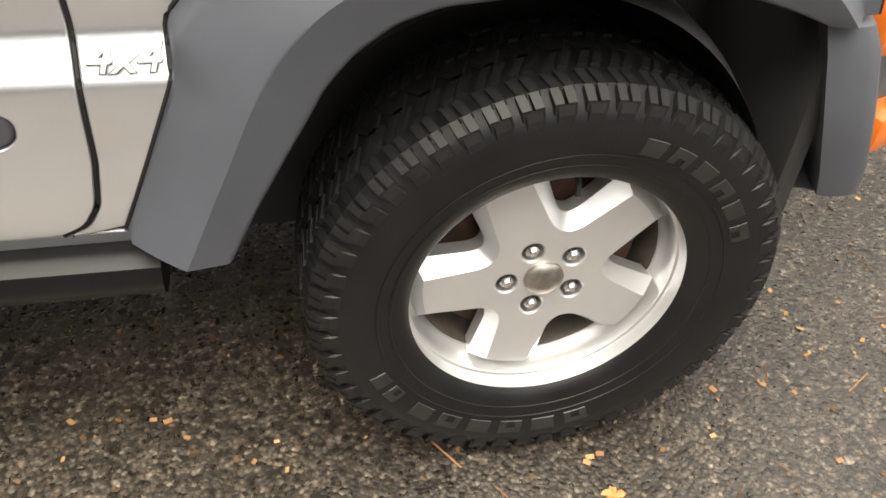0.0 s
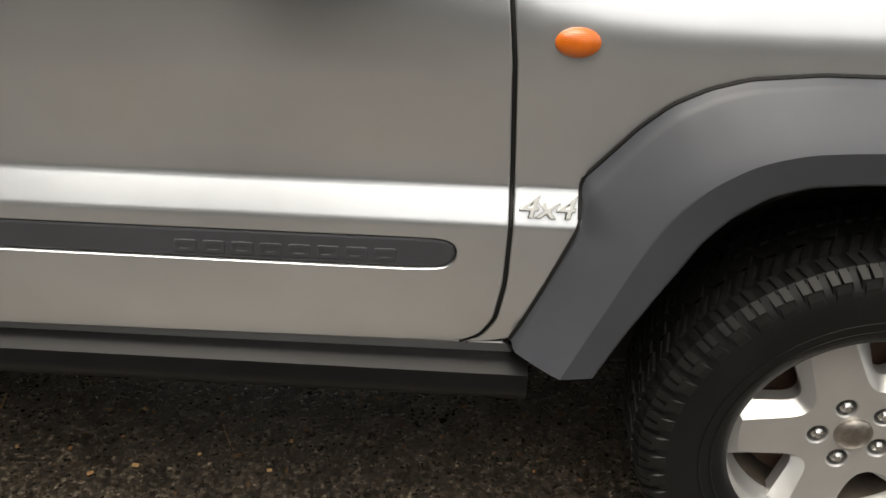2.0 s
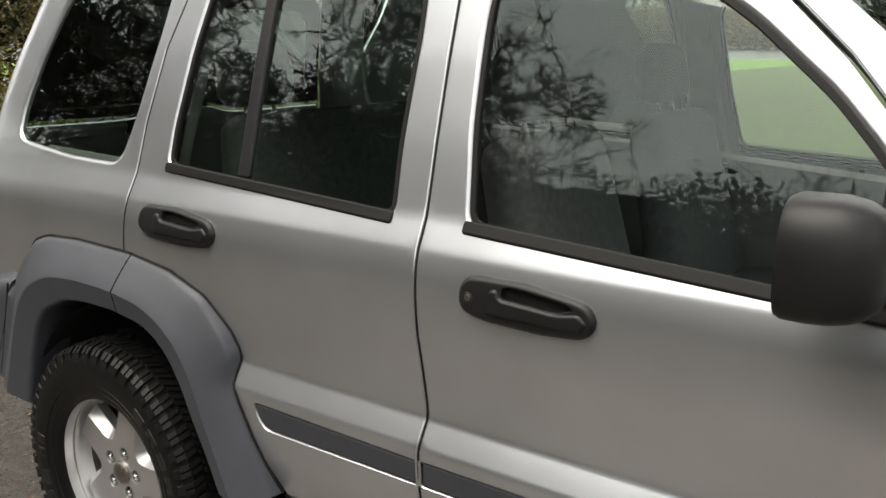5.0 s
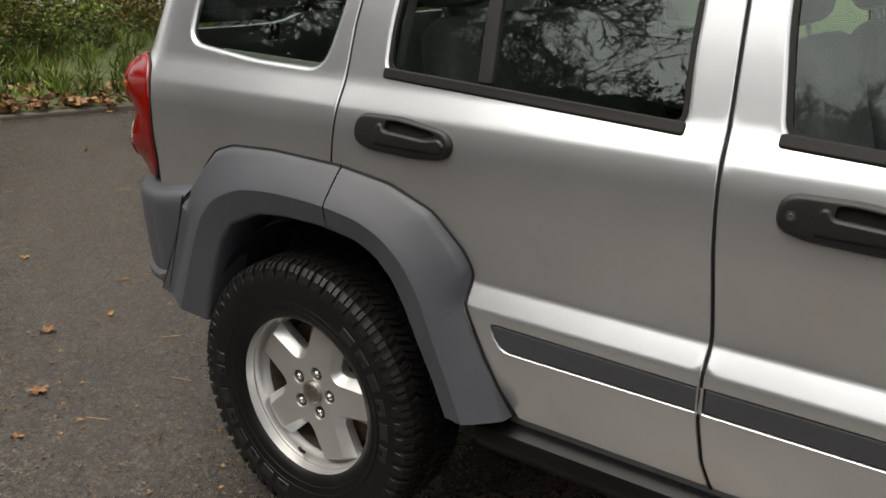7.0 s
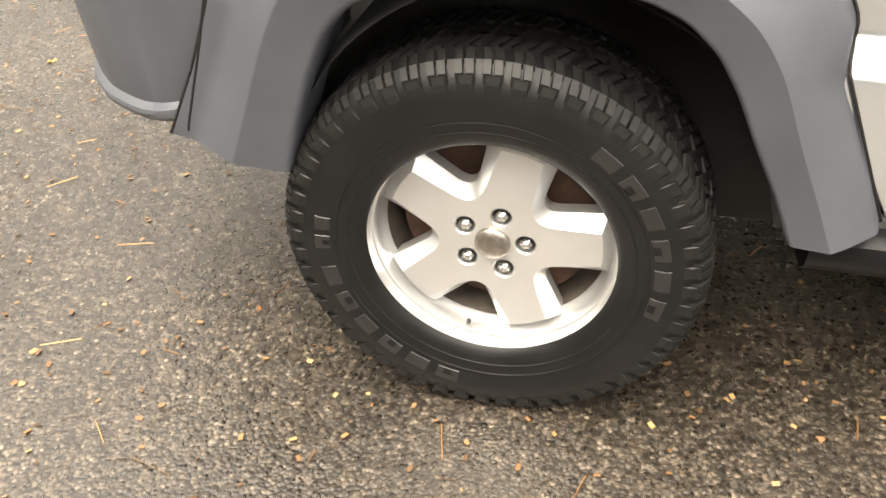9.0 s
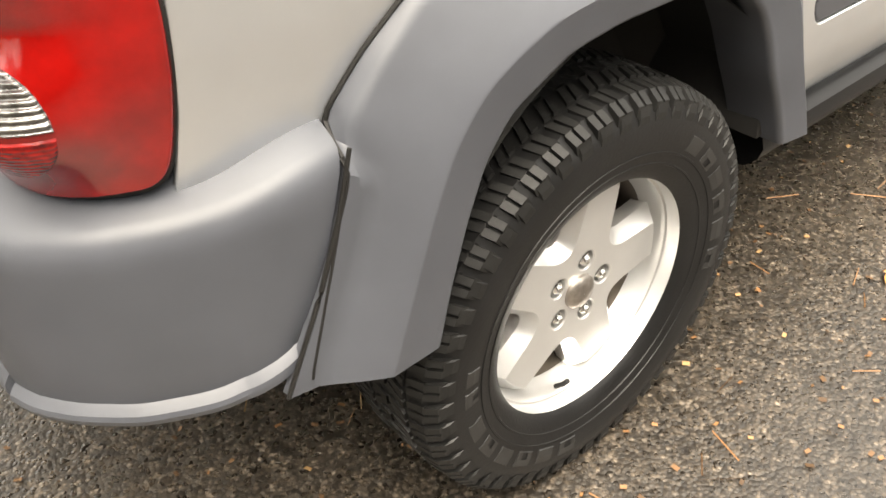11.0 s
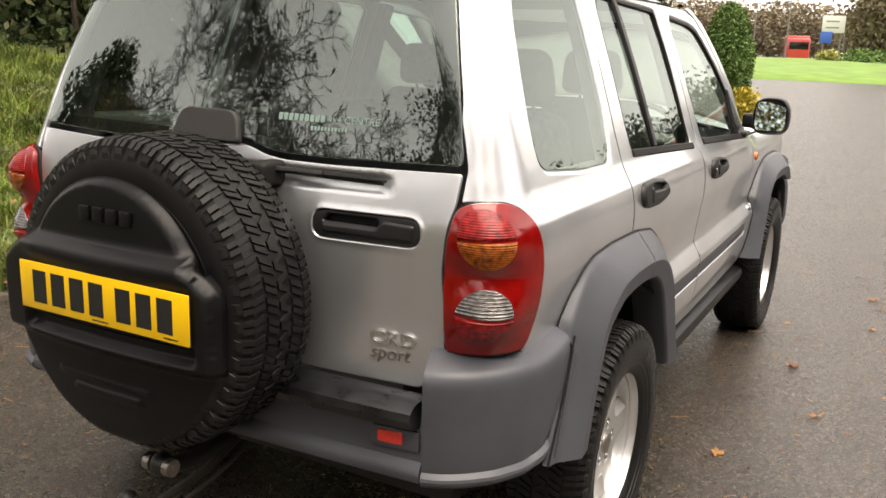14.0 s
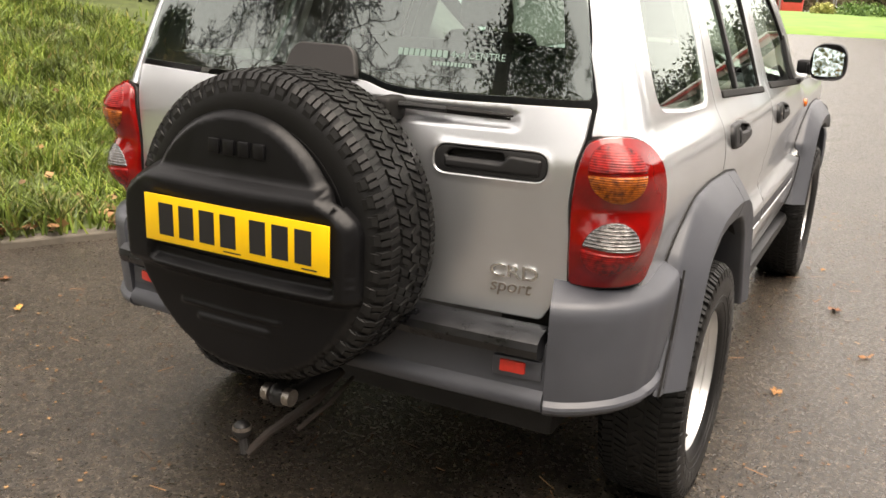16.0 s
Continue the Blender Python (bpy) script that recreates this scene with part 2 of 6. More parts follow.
def lettering(name, text, size, depth, mat, parent, m, label="", shear=0.0, bevel=0.0, stretch=1.0):
    cu = bpy.data.curves.new(name, "FONT")
    cu.body, cu.size, cu.extrude, cu.shear, cu.bevel_depth = text, size, depth, shear, bevel
    cu.align_x = cu.align_y = "CENTER"
    tmp = bpy.data.objects.new(name, cu)
    scene.collection.objects.link(tmp)
    me = bpy.data.meshes.new_from_object(tmp.evaluated_get(bpy.context.evaluated_depsgraph_get()))
    bpy.data.objects.remove(tmp)
    me.transform(Matrix.Diagonal((stretch, 1, 1, 1)))
    me.materials.clear()
    me.materials.append(mat)
    ob = new(name, me)
    ob.parent = parent
    ob.matrix_local = m
    if label:
        tagged(ob, label)
    return ob


# ---- the car's skin ----
WIDTH = [(0.40, .775), (0.44, .790), (0.475, .800), (0.55, .822), (0.62, .8335), (0.70, .8388), (0.7225, .8385), (0.7265, .8372), (0.774, .8085), (0.779, .8070), (0.80, .8070), (0.88, .817), (0.95, .8278), (1.0, .8300), (1.03, .8290), (1.06, .8260), (1.085, .8210), (1.103, .8155), (1.108, .8135), (1.145, .7930), (1.165, .782), (1.20, .770), (1.30, .737), (1.45, .684), (1.60, .626), (1.66, .600), (1.72, .570), (1.8, .53)]
TAIL = [(0.4, -.745), (0.83, -.752), (1.0, -.760), (1.10, -.762), (1.17, -.748), (1.235, -.725), (1.42, -.67), (1.60, -.612), (1.69, -.575), (1.75, -.55)]
ZS = np.linspace(0.38, 1.80, 711)


def smoothed(table, sigma):
    v = np.interp(ZS, *zip(*table))
    k = np.exp(-0.5 * (np.arange(-30, 31) * 0.002 / sigma) ** 2)
    return np.convolve(np.pad(v, 30, mode="edge"), k / k.sum(), mode="valid")


WZ, TZ = smoothed(WIDTH, 0.0035), smoothed(TAIL, 0.02)


def half_width(z, x=0.9):
    lean = min(1.0, max(0.0, (x - 1.85) / 0.45))
    lean = lean * lean * (3 - 2 * lean) * 2.2 * max(0.0, z - 0.965) ** 2
    return float(np.interp(z, ZS, WZ)) - 0.006 * ((x - 0.9) / 1.2) ** 2 - lean


def tail_x(z):
    return float(np.interp(z, ZS, TZ))


def corner(z):
    """How wide and how long the rear corner's curve is at a height."""
    f = min(1.0, max(0.0, (z - 1.06) / 0.34))
    f = f * f * (3 - 2 * f)
    return 0.13 - 0.045 * f, 0.22 - 0.06 * f


def skin(s, z):
    """Right-hand skin: s runs along x on the side, then round the rear corner."""
    r = tail_x(z)
    c, l = corner(z)
    a = r + l
    if s >= a:
        return (s, -half_width(z, s), z)
    w, u = half_width(z, a), (a - s) / 0.30
    if u <= 1:
        x = (1 - u) ** 2 * a + 2 * u * (1 - u) * (r + 0.045 + 0.13 * c) + u * u * (r + 0.045)
        return (x, -((1 - u) ** 2 * w + 2 * u * (1 - u) * w + u * u * (w - c)), z)
    p = w - c - (u - 1) * 0.30
    return (r + 0.045 * (p / (w - c)) ** 2, -p, z)


def back_skin(p, z):
    """Rear skin: p runs across, positive to the car's right."""
    r = tail_x(z)
    c, l = corner(z)
    w = half_width(z, r + l)
    q = abs(p)
    if q <= w - c:
        return (r + 0.045 * (q / (w - c)) ** 2, -p, z)
    u = math.sqrt(min(1.0, max(0.0, (w - q) / c)))
    x = (1 - u) ** 2 * (r + l) + 2 * u * (1 - u) * (r + 0.045 + 0.13 * c) + u * u * (r + 0.045)
    return (x, -p, z)


def rear_glass_skin(p, z):
    """The rear window's evenly bowed glass."""
    x, y, _ = back_skin(p, z)
    k = z - 1.235
    return (x - tail_x(z) - .7255 + .29 * k + .05 * k * k, y, z)


def bump01(v, lo, hi, soft):
    """1 between lo and hi, falling smoothly to 0 outside."""
    f = min(1.0, max(0.0, (v - lo) / soft + 0.5)) * min(1.0, max(0.0, (hi - v) / soft + 0.5))
    return f * f * (3 - 2 * f)


def gate_skin(p, z):
    """The tailgate's skin, with the pressed hollow for the wiper and the lip round the handle."""
    x, y, z = back_skin(p, z)
    x += 0.012 * bump01(p, 0.10, 0.50, 0.05) * bump01(z, 1.162, 1.196, 0.02)
    d = math.hypot(max(abs(p - .455) - .108, 0.0), max(abs(z - 1.083) - .008, 0.0)) - .025
    x -= 0.004 * math.exp(-(max(0.0, d) / .009) ** 2)
    return (x, y, z)


def flipped(f):
    return lambda s, z: (f(s, z)[0], -f(s, z)[1], f(s, z)[2])


def glass_skin(s, z):
    """The side windows' evenly bowed glass."""
    x, y, _ = skin(s, z)
    k = z - 1.165
    w = .783 - .335 * k - .075 * k * k
    return (x, y + half_width(z, s) - w + 0.006 * ((s - 0.9) / 1.2) ** 2, z)


SKINS = {-1: skin, 1: flipped(skin)}
GLASS = {-1: glass_skin, 1: flipped(glass_skin)}
car = tagged(new("car"), "silver five-door off-road car with grey plastic arches, parked on wet tarmac", "car")
LEVELS = (.716, .721, .726, .731, .768, .774, .779, .785, 1.09, 1.098, 1.104, 1.110, 1.117, 1.13, 1.142, 1.152, 1.165, 1.18)


def s_of(p, z):
    r = tail_x(z)
    k, l = corner(z)
    w, a = half_width(z, r + l), r + l
    if p > w - k:
        return a - 0.30 * math.sqrt(max(0.0, (w - p) / k))
    return a - 0.30 - (w - k - p)


GAP_F = [(1.985, .484), (2.018, .504), (2.039, .545), (2.050, .62), (2.052, .72), (2.051, .784), (2.041, .97), (2.031, 1.06), (2.018, 1.105)]
GAP_B = [(.945, 1.655), (.961, 1.407), (.979, 1.15), (.990, .95), (1.000, .78), (1.000, .63), (1.012, .53), (1.030, .472)]
GAP_C = [(.088, .965), (.099, 1.10), (.097, 1.28), (.112, 1.46), (.165, 1.655)]
WIN_F = [(1.073, 1.160), (1.730, 1.128), (1.895, 1.116), (1.725, 1.333), (1.65, 1.411), (1.519, 1.518), (1.436, 1.571), (1.332, 1.593), (1.055, 1.612), (1.023, 1.575), (1.024, 1.515), (1.041, 1.339)]
WIN_R = [(.210, 1.192), (.901, 1.157), (.888, 1.273), (.879, 1.491), (.863, 1.625), (.271, 1.650), (.228, 1.613), (.211, 1.462), (.203, 1.272)]
WIN_Q = [(-.46, 1.212), (-.206, 1.188), (.015, 1.184), (.045, 1.301), (.070, 1.501), (.078, 1.652), (-.20, 1.662), (-.330, 1.650), (-.385, 1.56), (-.432, 1.429), (-.464, 1.291)]
ARCH_R = [(.589, .482), (.475, .735), (.476, .796), (.451, .841), (.376, .914), (.267, .957), (.119, .976), (-.10, .981), (-.242, .972), (-.308, .951), (-.369, .897), (-.418, .840), (-.432, .77), (-.482, .65), (-.545, .525)]
MOUTH_R = [(.454, .468), (.420, .545), (.376, .627), (.341, .70), (.305, .757), (.258, .80), (.201, .825), (.093, .838), (-.02, .838), (-.109, .828), (-.208, .783), (-.248, .735), (-.278, .665), (-.306, .58), (-.330, .49)]
ARCH_F = [(2.067, .500), (2.154, .732), (2.152, .790), (2.223, .880), (2.262, .918), (2.308, .943), (2.356, .958), (2.452, .968), (2.60, .969), (2.75, .964), (2.87, .949), (2.95, .920), (2.99, .88), (3.005, .80)]
MOUTH_F = [(2.198, .488), (2.238, .575), (2.272, .64), (2.298, .688), (2.322, .735), (2.354, .775), (2.40, .81), (2.45, .828), (2.53, .836), (2.65, .838), (2.76, .835), (2.82, .828), (2.88, .810), (2.93, .792)]


def toward(points, cx, cz, k):
    return [(cx + (x - cx) * k, cz + (z - cz) * k) for x, z in points]


def on_line(points, n):
    """n points at even steps along a line."""
    d = [0.0]
    for a, b in zip(points, points[1:]):
        d.append(d[-1] + math.dist(a, b))
    t = np.linspace(0, d[-1], n)
    return list(zip(np.interp(t, d, [p[0] for p in points]), np.interp(t, d, [p[1] for p in points])))


def smooth_line(points, n, passes=2):
    p = on_line(points, n)
    for _ in range(passes):
        p = [p[0]] + [((a[0] + 2 * b[0] + c[0]) / 4, (a[1] + 2 * b[1] + c[1]) / 4) for a, b, c in zip(p, p[1:], p[2:])] + [p[-1]]
    return p


FLARE_STEPS = (0, .012, .03, .055, .085, .12, .18, .26, .34, .42, .48, .53, .555, .57, .58, .595, .62, .70, .80, .88, .92, .94, .96, .975, .99, 1.0)


def flare(name, arch, mouth, side, parent, label, part_from=0.0, part_to=1.0, bulge=0.893):
    """A plastic wheel-arch moulding between its outer line on the body and its mouth, with a thin black tube standing
    in for the seam's shade along the body.
    """
    n = 241
    o, i, even = smooth_line(arch, n, 3), smooth_line(mouth, n, 12), smooth_line(arch, n, 260)
    ts = np.linspace(part_from, part_to, max(8, round((part_to - part_from) * 120))) * (n - 1)
    pick = lambda line, t: tuple(np.interp(t, range(n), [p[q] for p in line]) for q in (0, 1))
    rows, line = [], []
    for t in ts:
        (ox, oz), (ix, iz), (ex, ez) = pick(o, t), pick(i, t), pick(even, t)
        b = -skin(max(ox, -0.43), oz)[1]
        if ox < -0.30:
            k = min(1.0, max(0.0, (.832 - oz) / .045))
            b += (.851 - b) * k * k * (3 - 2 * k)
        if ox > 2.90:
            k = min(1.0, (ox - 2.90) / .08)
            b += (.862 - b) * k * k * (3 - 2 * k)
        row = [(ox - 0.01 * (ix - ox), side * (b - 0.012), oz - 0.01 * (iz - oz))]
        for f in FLARE_STEPS:
            g = min(1.0, f / 0.57)
            y = .831 + (bulge - .831) * (.72 * g + .28 * math.sin(g * math.pi / 2)) if f < 0.57 else bulge - .012 * (f - .57) / .35
            if f > 0.92:
                y = bulge - .012 - .014 * (1 - math.sqrt(max(0.0, 1 - ((f - .92) / .08) ** 2)))
            k = min(1.0, f / 0.045)
            y = b + .004 + (y - b - .004) * k * k * (3 - 2 * k)
            if ox < -0.30 or ox > 2.90:
                y = max(y, b + .004)
            k = min(1.0, f / 0.42)
            k = k * k * (3 - 2 * k)
            sx, sz = ox + (ex - ox) * k, oz + (ez - oz) * k
            row.append((sx + (ix - sx) * f, side * y, sz + (iz - sz) * f))
        for f, d in ((1.005, .07), (1.02, .12)):
            row.append((ox + (ix - ox) * f, side * (bulge - d), oz + (iz - oz) * f))
        rows.append(row)
        line.append((ox - (ix - ox) * 0.012, side * (b + 0.0015), oz - (iz - oz) * 0.012))
    ob = grid_part(name, rows, GREY, parent, label, recalc=True)
    ob.data.set_sharp_from_angle(angle=radians(38))
    bm = bmesh.new()
    tube(bm, line, 0.0033, 6)
    part("edge_seal", bm, SEAL, ob)
    return ob


def swept(name, path, section, mat, parent, label="", sharp=35):
    """Sweep an upright (out, z) section along a plan line; each point of the line has x, y and its outward way."""
    rows = []
    for x, y, nx, ny in path:
        rows.append([(x + nx * d, y + ny * d, z) for d, z in section])
    n = len(rows[0])
    verts = [p for row in rows for p in row]
    faces = [(i * n + j, i * n + j + 1, (i + 1) * n + j + 1, (i + 1) * n + j) for i in range(len(rows) - 1) for j in range(n - 1)]
    faces += [tuple(range(n)), tuple(range(len(verts) - 1, len(verts) - n - 1, -1))]
    ob = mesh_part(name, verts, faces, mat, parent, label, recalc=True)
    ob.data.set_sharp_from_angle(angle=radians(sharp))
    return ob


def plan_line(points):
    out = []
    for k, (x, y) in enumerate(points):
        a, b = points[max(k - 1, 0)], points[min(k + 1, len(points) - 1)]
        dx, dy = b[0] - a[0], b[1] - a[1]
        l = math.hypot(dx, dy)
        out.append((x, y, -dy / l, dx / l))
    return out


def build_side(side):
    sk, fl = SKINS[side], side == 1
    # front wing
    low = toward(ARCH_F[::-1], 2.62, .60, 0.955)
    wing = GAP_F[::-1] + [(2.02, .484)] + low[::-1][:-1] + [(2.97, .83), (3.08, .83), (3.10, .95), (3.06, 1.06), (2.60, 1.088)]
    f = panel("front_wing", rounded(wing, 0.012), [], sk, SILVER, car, flip=fl, levels=LEVELS)
    tagged(f, "silver painted front wing")
    # front door
    door = [GAP_B[-1], (1.95, .483)] + GAP_F + [(1.94, 1.168), (1.765, 1.345), (1.66, 1.462), (1.55, 1.560), (1.45, 1.620), (1.34, 1.645)] + GAP_B[:-1]
    moulding = [(1.004, .643), (1.90, .641), (1.972, .645), (1.976, .697), (1.90, .699), (1.004, .698)]
    fd = panel("front_door", rounded(door, 0.014), [rounded(WIN_F, 0.03), rounded(moulding[:1] + moulding[1:], [.004, .02, .035, .035, .02, .004])], sk, SILVER, car, flip=fl, levels=LEVELS, flange=(.010, .0065))
    tagged(fd, "silver front door with a grey rubbing strip")
    gl = inset(rounded(WIN_F, 0.03), -0.006)
    panel("window_pane", gl, [], GLASS[side], WINDOW, fd, lift=-0.010, edge=0.002, thick=0.002, flip=fl, cell=0.08).visible_shadow = False
    panel("window_seal", inset(rounded(WIN_F, 0.03), -0.001), [inset(rounded(WIN_F, 0.03), 0.009)], sk, SEAL, fd, lift=-0.004, gap=0, edge=0.001, thick=0.01, flip=fl, fine=False)
    # rear door
    low = toward(ARCH_R, .04, .60, 0.955)
    rdoor = [(.60, .474), (1.030, .472)] + GAP_B[::-1][1:] + GAP_C[::-1] + low[1:7][::-1]
    mould_r = [(.575, .642), (.998, .643), (1.000, .697), (.560, .702), (.540, .70), (.552, .665)]
    rr = panel("rear_door", rounded(rdoor, 0.014), [rounded(WIN_R, 0.03), rounded(mould_r, [.02, .004, .004, .01, .01, .02])], sk, SILVER, car, flip=fl, levels=LEVELS, flange=(.010, .0065))
    tagged(rr, "silver rear door with a grey rubbing strip")
    gl = inset(rounded(WIN_R, 0.03), -0.006)
    panel("window_pane", gl, [], GLASS[side], PRIVACY, rr, "dark tinted door window", lift=-0.010, edge=0.002, thick=0.002, flip=fl, cell=0.08).visible_shadow = False
    panel("window_seal", inset(rounded(WIN_R, 0.03), -0.001), [inset(rounded(WIN_R, 0.03), 0.009)], sk, SEAL, rr, lift=-0.004, gap=0, edge=0.001, thick=0.01, flip=fl, fine=False)
    panel("window_divider", rounded([(.452, 1.19), (.484, 1.19), (.446, 1.648), (.414, 1.648)], 0.004), [], sk, BLACK, rr, lift=-0.001, gap=0, thick=0.012, flip=fl)
    # rubbing strips set in the doors' recesses
    for own, shape, rad in ((fd, moulding, [.004, .02, .035, .035, .02, .004]), (rr, mould_r, [.02, .004, .004, .01, .01, .02])):
        panel("rubbing_strip", inset(rounded(shape, rad), 0.002), [], sk, STRIP, own, "dark grey plastic rubbing strip", lift=-0.001, gap=0.0, edge=0.006, drop=0.005, thick=0.01, flip=fl)
    # belt seals under the panes
    for own, a, b, za, zb in ((fd, 1.065, 1.87, 1.157, 1.119), (rr, .205, .903, 1.190, 1.155)):
        panel("belt_seal", rounded([(a, za - .013), (b, zb - .013), (b, zb + .010), (a, za + .010)], 0.007), [], sk, SEAL, own, "black rubber window seal", lift=0.006, gap=0, edge=0.004, drop=0.004, thick=0.012, flip=fl)
    # quarter panel, wrapping round the corner
    lamp = rounded(LAMP, LAMP_R)
    edge_s = [(s_of(.676, 1.152), 1.156), (s_of(.674, 1.228), 1.228), (s_of(.640, 1.33), 1.33), (s_of(.612, 1.45), 1.45), (s_of(.570, 1.60), 1.60), (s_of(.552, 1.655), 1.655)]
    quarter = [(-.45, .79)] + low[7:11][::-1] + GAP_C + edge_s[::-1] + [(-.79, 1.159), (-.672, 1.158), (-.611, 1.137), (-.585, 1.094), (-.575, 1.02), (-.584, .90), (-.604, .80)]
    q = panel("quarter_panel", rounded(quarter, 0.010), [rounded(WIN_Q, 0.045)], sk, SILVER, car, flip=fl, levels=LEVELS, flange=(.014, .007), cell=0.017)
    tagged(q, "silver rear quarter panel")
    panel("window_pane", inset(rounded(WIN_Q, 0.045), -0.004), [], GLASS[side], PRIVACY, q, "dark tinted quarter window", lift=-0.006, edge=0.003, drop=0.002, thick=0.002, flip=fl, cell=0.08).visible_shadow = False
    build_lamp(side, lamp)
    # plastic arch mouldings
    flare("front_arch_moulding", ARCH_F, MOUTH_F, side, car, "grey plastic front wheel-arch moulding")
    flare("rear_arch_moulding", ARCH_R, MOUTH_R, side, car, "grey plastic arch moulding on the rear door", 0, 0.4455)
    flare("rear_arch_moulding", ARCH_R, MOUTH_R, side, car, "grey plastic rear wheel-arch moulding", 0.4485, 1.0)
    # sill
    line = plan_line([(.50 + k * 0.08, side * .79) for k in range(21)][::side])
    swept("sill", line, [(-.12, .456), (-.012, .455), (.012, .450), (.028, .438), (.034, .416), (.026, .390), (.002, .367), (-.05, .354), (-.12, .35)], SILL, car, "black plastic sill")
    panel("rocker", rounded([(.56, .44), (2.08, .44), (2.06, .474), (.585, .472)], 0.004), [], sk, SILVER, car, "silver strip under the doors", lift=-0.011, gap=0, edge=0.003, flip=fl)
    # black tubes laid in the gaps between the panels in place of their shade
    for line_ in (GAP_F, GAP_B, GAP_C):
        bm = bmesh.new()
        tube(bm, [Vector(sk(u, v)) + normal_at(sk, u, v) * -side * -0.0038 for u, v in on_line(line_, 60)], 0.0032, 6)
        part("door_seal", bm, SEAL, car)
    # inner skin behind the gaps
    inner = [(.62, .48), (2.0, .49), (2.16, .74), (2.2, .9), (2.06, 1.06), (1.9, 1.10), (1.0, 1.137), (.20, 1.165), (-.40, 1.17), (-.40, 1.00), (.12, .99), (.40, .93), (.49, .80)]
    panel("inner_skin", rounded(inner, 0.01), [], sk, UNDER, car, lift=-0.0075, gap=0, flip=fl, cell=0.05, thick=0.001, levels=LEVELS)
    card = [(.62, .50), (1.98, .50), (2.0, 1.0), (1.93, 1.095), (1.0, 1.165), (.20, 1.195), (-.40, 1.21), (-.40, .95), (.40, .90), (.50, .78)]
    panel("door_trim", rounded(card, 0.02), [], sk, TRIM, car, "grey inner door trim", lift=-0.05, gap=0, edge=0.002, flip=fl, cell=0.06, thick=0.03, levels=LEVELS)
    for gx in (.45, 2.19, 2.985, -.40):
        bm = bmesh.new()
        out, top = {.45: (.84, .72), 2.19: (.84, .72), 2.985: (.85, .78)}.get(gx, (.75, .78))
        box(bm, (gx, side * (out + .37) / 2, (top + .47) / 2), (.03, out - .37, top - .47), 0.005)
        part("splash_guard", bm, UNDER, car)
    for x0, x1, x2, x3 in ((.93, 1.045, .985, .91), (.05, .205, .215, .12)):
        panel("pillar_trim", rounded([(x0, 1.13), (x1, 1.13), (x2, 1.65), (x3, 1.65)], 0.005), [], sk, TRIM, car, lift=-0.03, gap=0, flip=fl, cell=0.1, thick=0.03)
    # wheel housings
    for cx, half in ((.062, .41), (2.572, .385)):
        bm = bmesh.new()
        lathe(bm, [(.455, .85), (.465, .80), (.46, .62), (.40, .56), (.05, .56)], 40, a0=radians(12), a1=radians(168))
        bmesh.ops.transform(bm, matrix=Matrix.Translation((cx, 0, .365)) @ Matrix.Diagonal((half / .44, side, 1.03, 1)), verts=bm.verts)
        part("wheel_housing", bm, UNDER, car)


LAMP = [(-.846, .826), (-.606, .828), (-.586, .90), (-.577, 1.02), (-.586, 1.095), (-.614, 1.138), (-.672, 1.158), (-.775, 1.158), (-.827, 1.146), (-.862, 1.098), (-.883, 1.005)]
LAMP_R = [.012, .03, .05, .05, .04, .04, .04, .03, .02, .03, .05]
RED = material("red_lamp_plastic", (0.19, 0.0035, 0.003), 0.10, vary=0.2, scale=30, coat=0.2)
AMBER = material("amber_lamp_plastic", (0.75, 0.22, 0.015), 0.15, vary=0.2, scale=30, coat=0.5)
LENS = material("clear_lamp_plastic", (0.55, 0.55, 0.54), 0.12, 0.4, vary=0.2, scale=30, coat=0.5)


def lamp_skin(side):
    """The lamp stands off the body in two round lobes."""
    sk, sg = SKINS[side], -side

    def f(s, z):
        n = normal_at(sk, s, z) * sg
        lobe = max(math.exp(-((z - 1.085) / .062) ** 2), math.exp(-((z - .922) / .062) ** 2)) * math.exp(-((s + .760) / .095) ** 2)
        return tuple(Vector(sk(s, z)) + n * (0.004 + 0.043 * lobe))
    return f


def build_lamp(side, outline):
    lamp = panel("tail_lamp", inset(outline, -0.004), [], lamp_skin(side), RED, car, lift=0.004, gap=0.0015, edge=0.007, drop=0.006, thick=0.03, flip=side == 1, cell=0.016)
    tagged(lamp, "red tail lamp with amber and clear segments")


build_side(-1)
build_side(1)

# tailgate
GATE = [(.600, .722), (.662, .83), (.647, 1.01), (.655, 1.10), (.668, 1.155), (.670, 1.222), (.35, 1.216), (.22, 1.217), (.165, 1.224), (.11, 1.240), (.05, 1.246), (-.08, 1.246), (-.14, 1.240), (-.195, 1.224), (-.25, 1.217), (-.35, 1.216), (-.670, 1.222), (-.668, 1.155), (-.655, 1.10), (-.647, 1.01), (-.662, .83), (-.600, .722)]
HANDLE = [(.316, 1.047), (.594, 1.050), (.592, 1.118), (.318, 1.116)]
gate = panel("tailgate", rounded(GATE, 0.012), [rounded(HANDLE, 0.034)], gate_skin, SILVER, car, cell=0.012)
tagged(gate, "silver tailgate with a side-hinged spare wheel")
PANE = [(.669, 1.232), (.616, 1.44), (.571, 1.602), (.540, 1.632), (.476, 1.652), (-.476, 1.652), (-.540, 1.632), (-.571, 1.602), (-.616, 1.44), (-.669, 1.232), (-.35, 1.225), (-.25, 1.226), (-.195, 1.233), (-.14, 1.249), (-.08, 1.255), (.05, 1.255), (.11, 1.249), (.165, 1.233), (.22, 1.226), (.35, 1.225)]
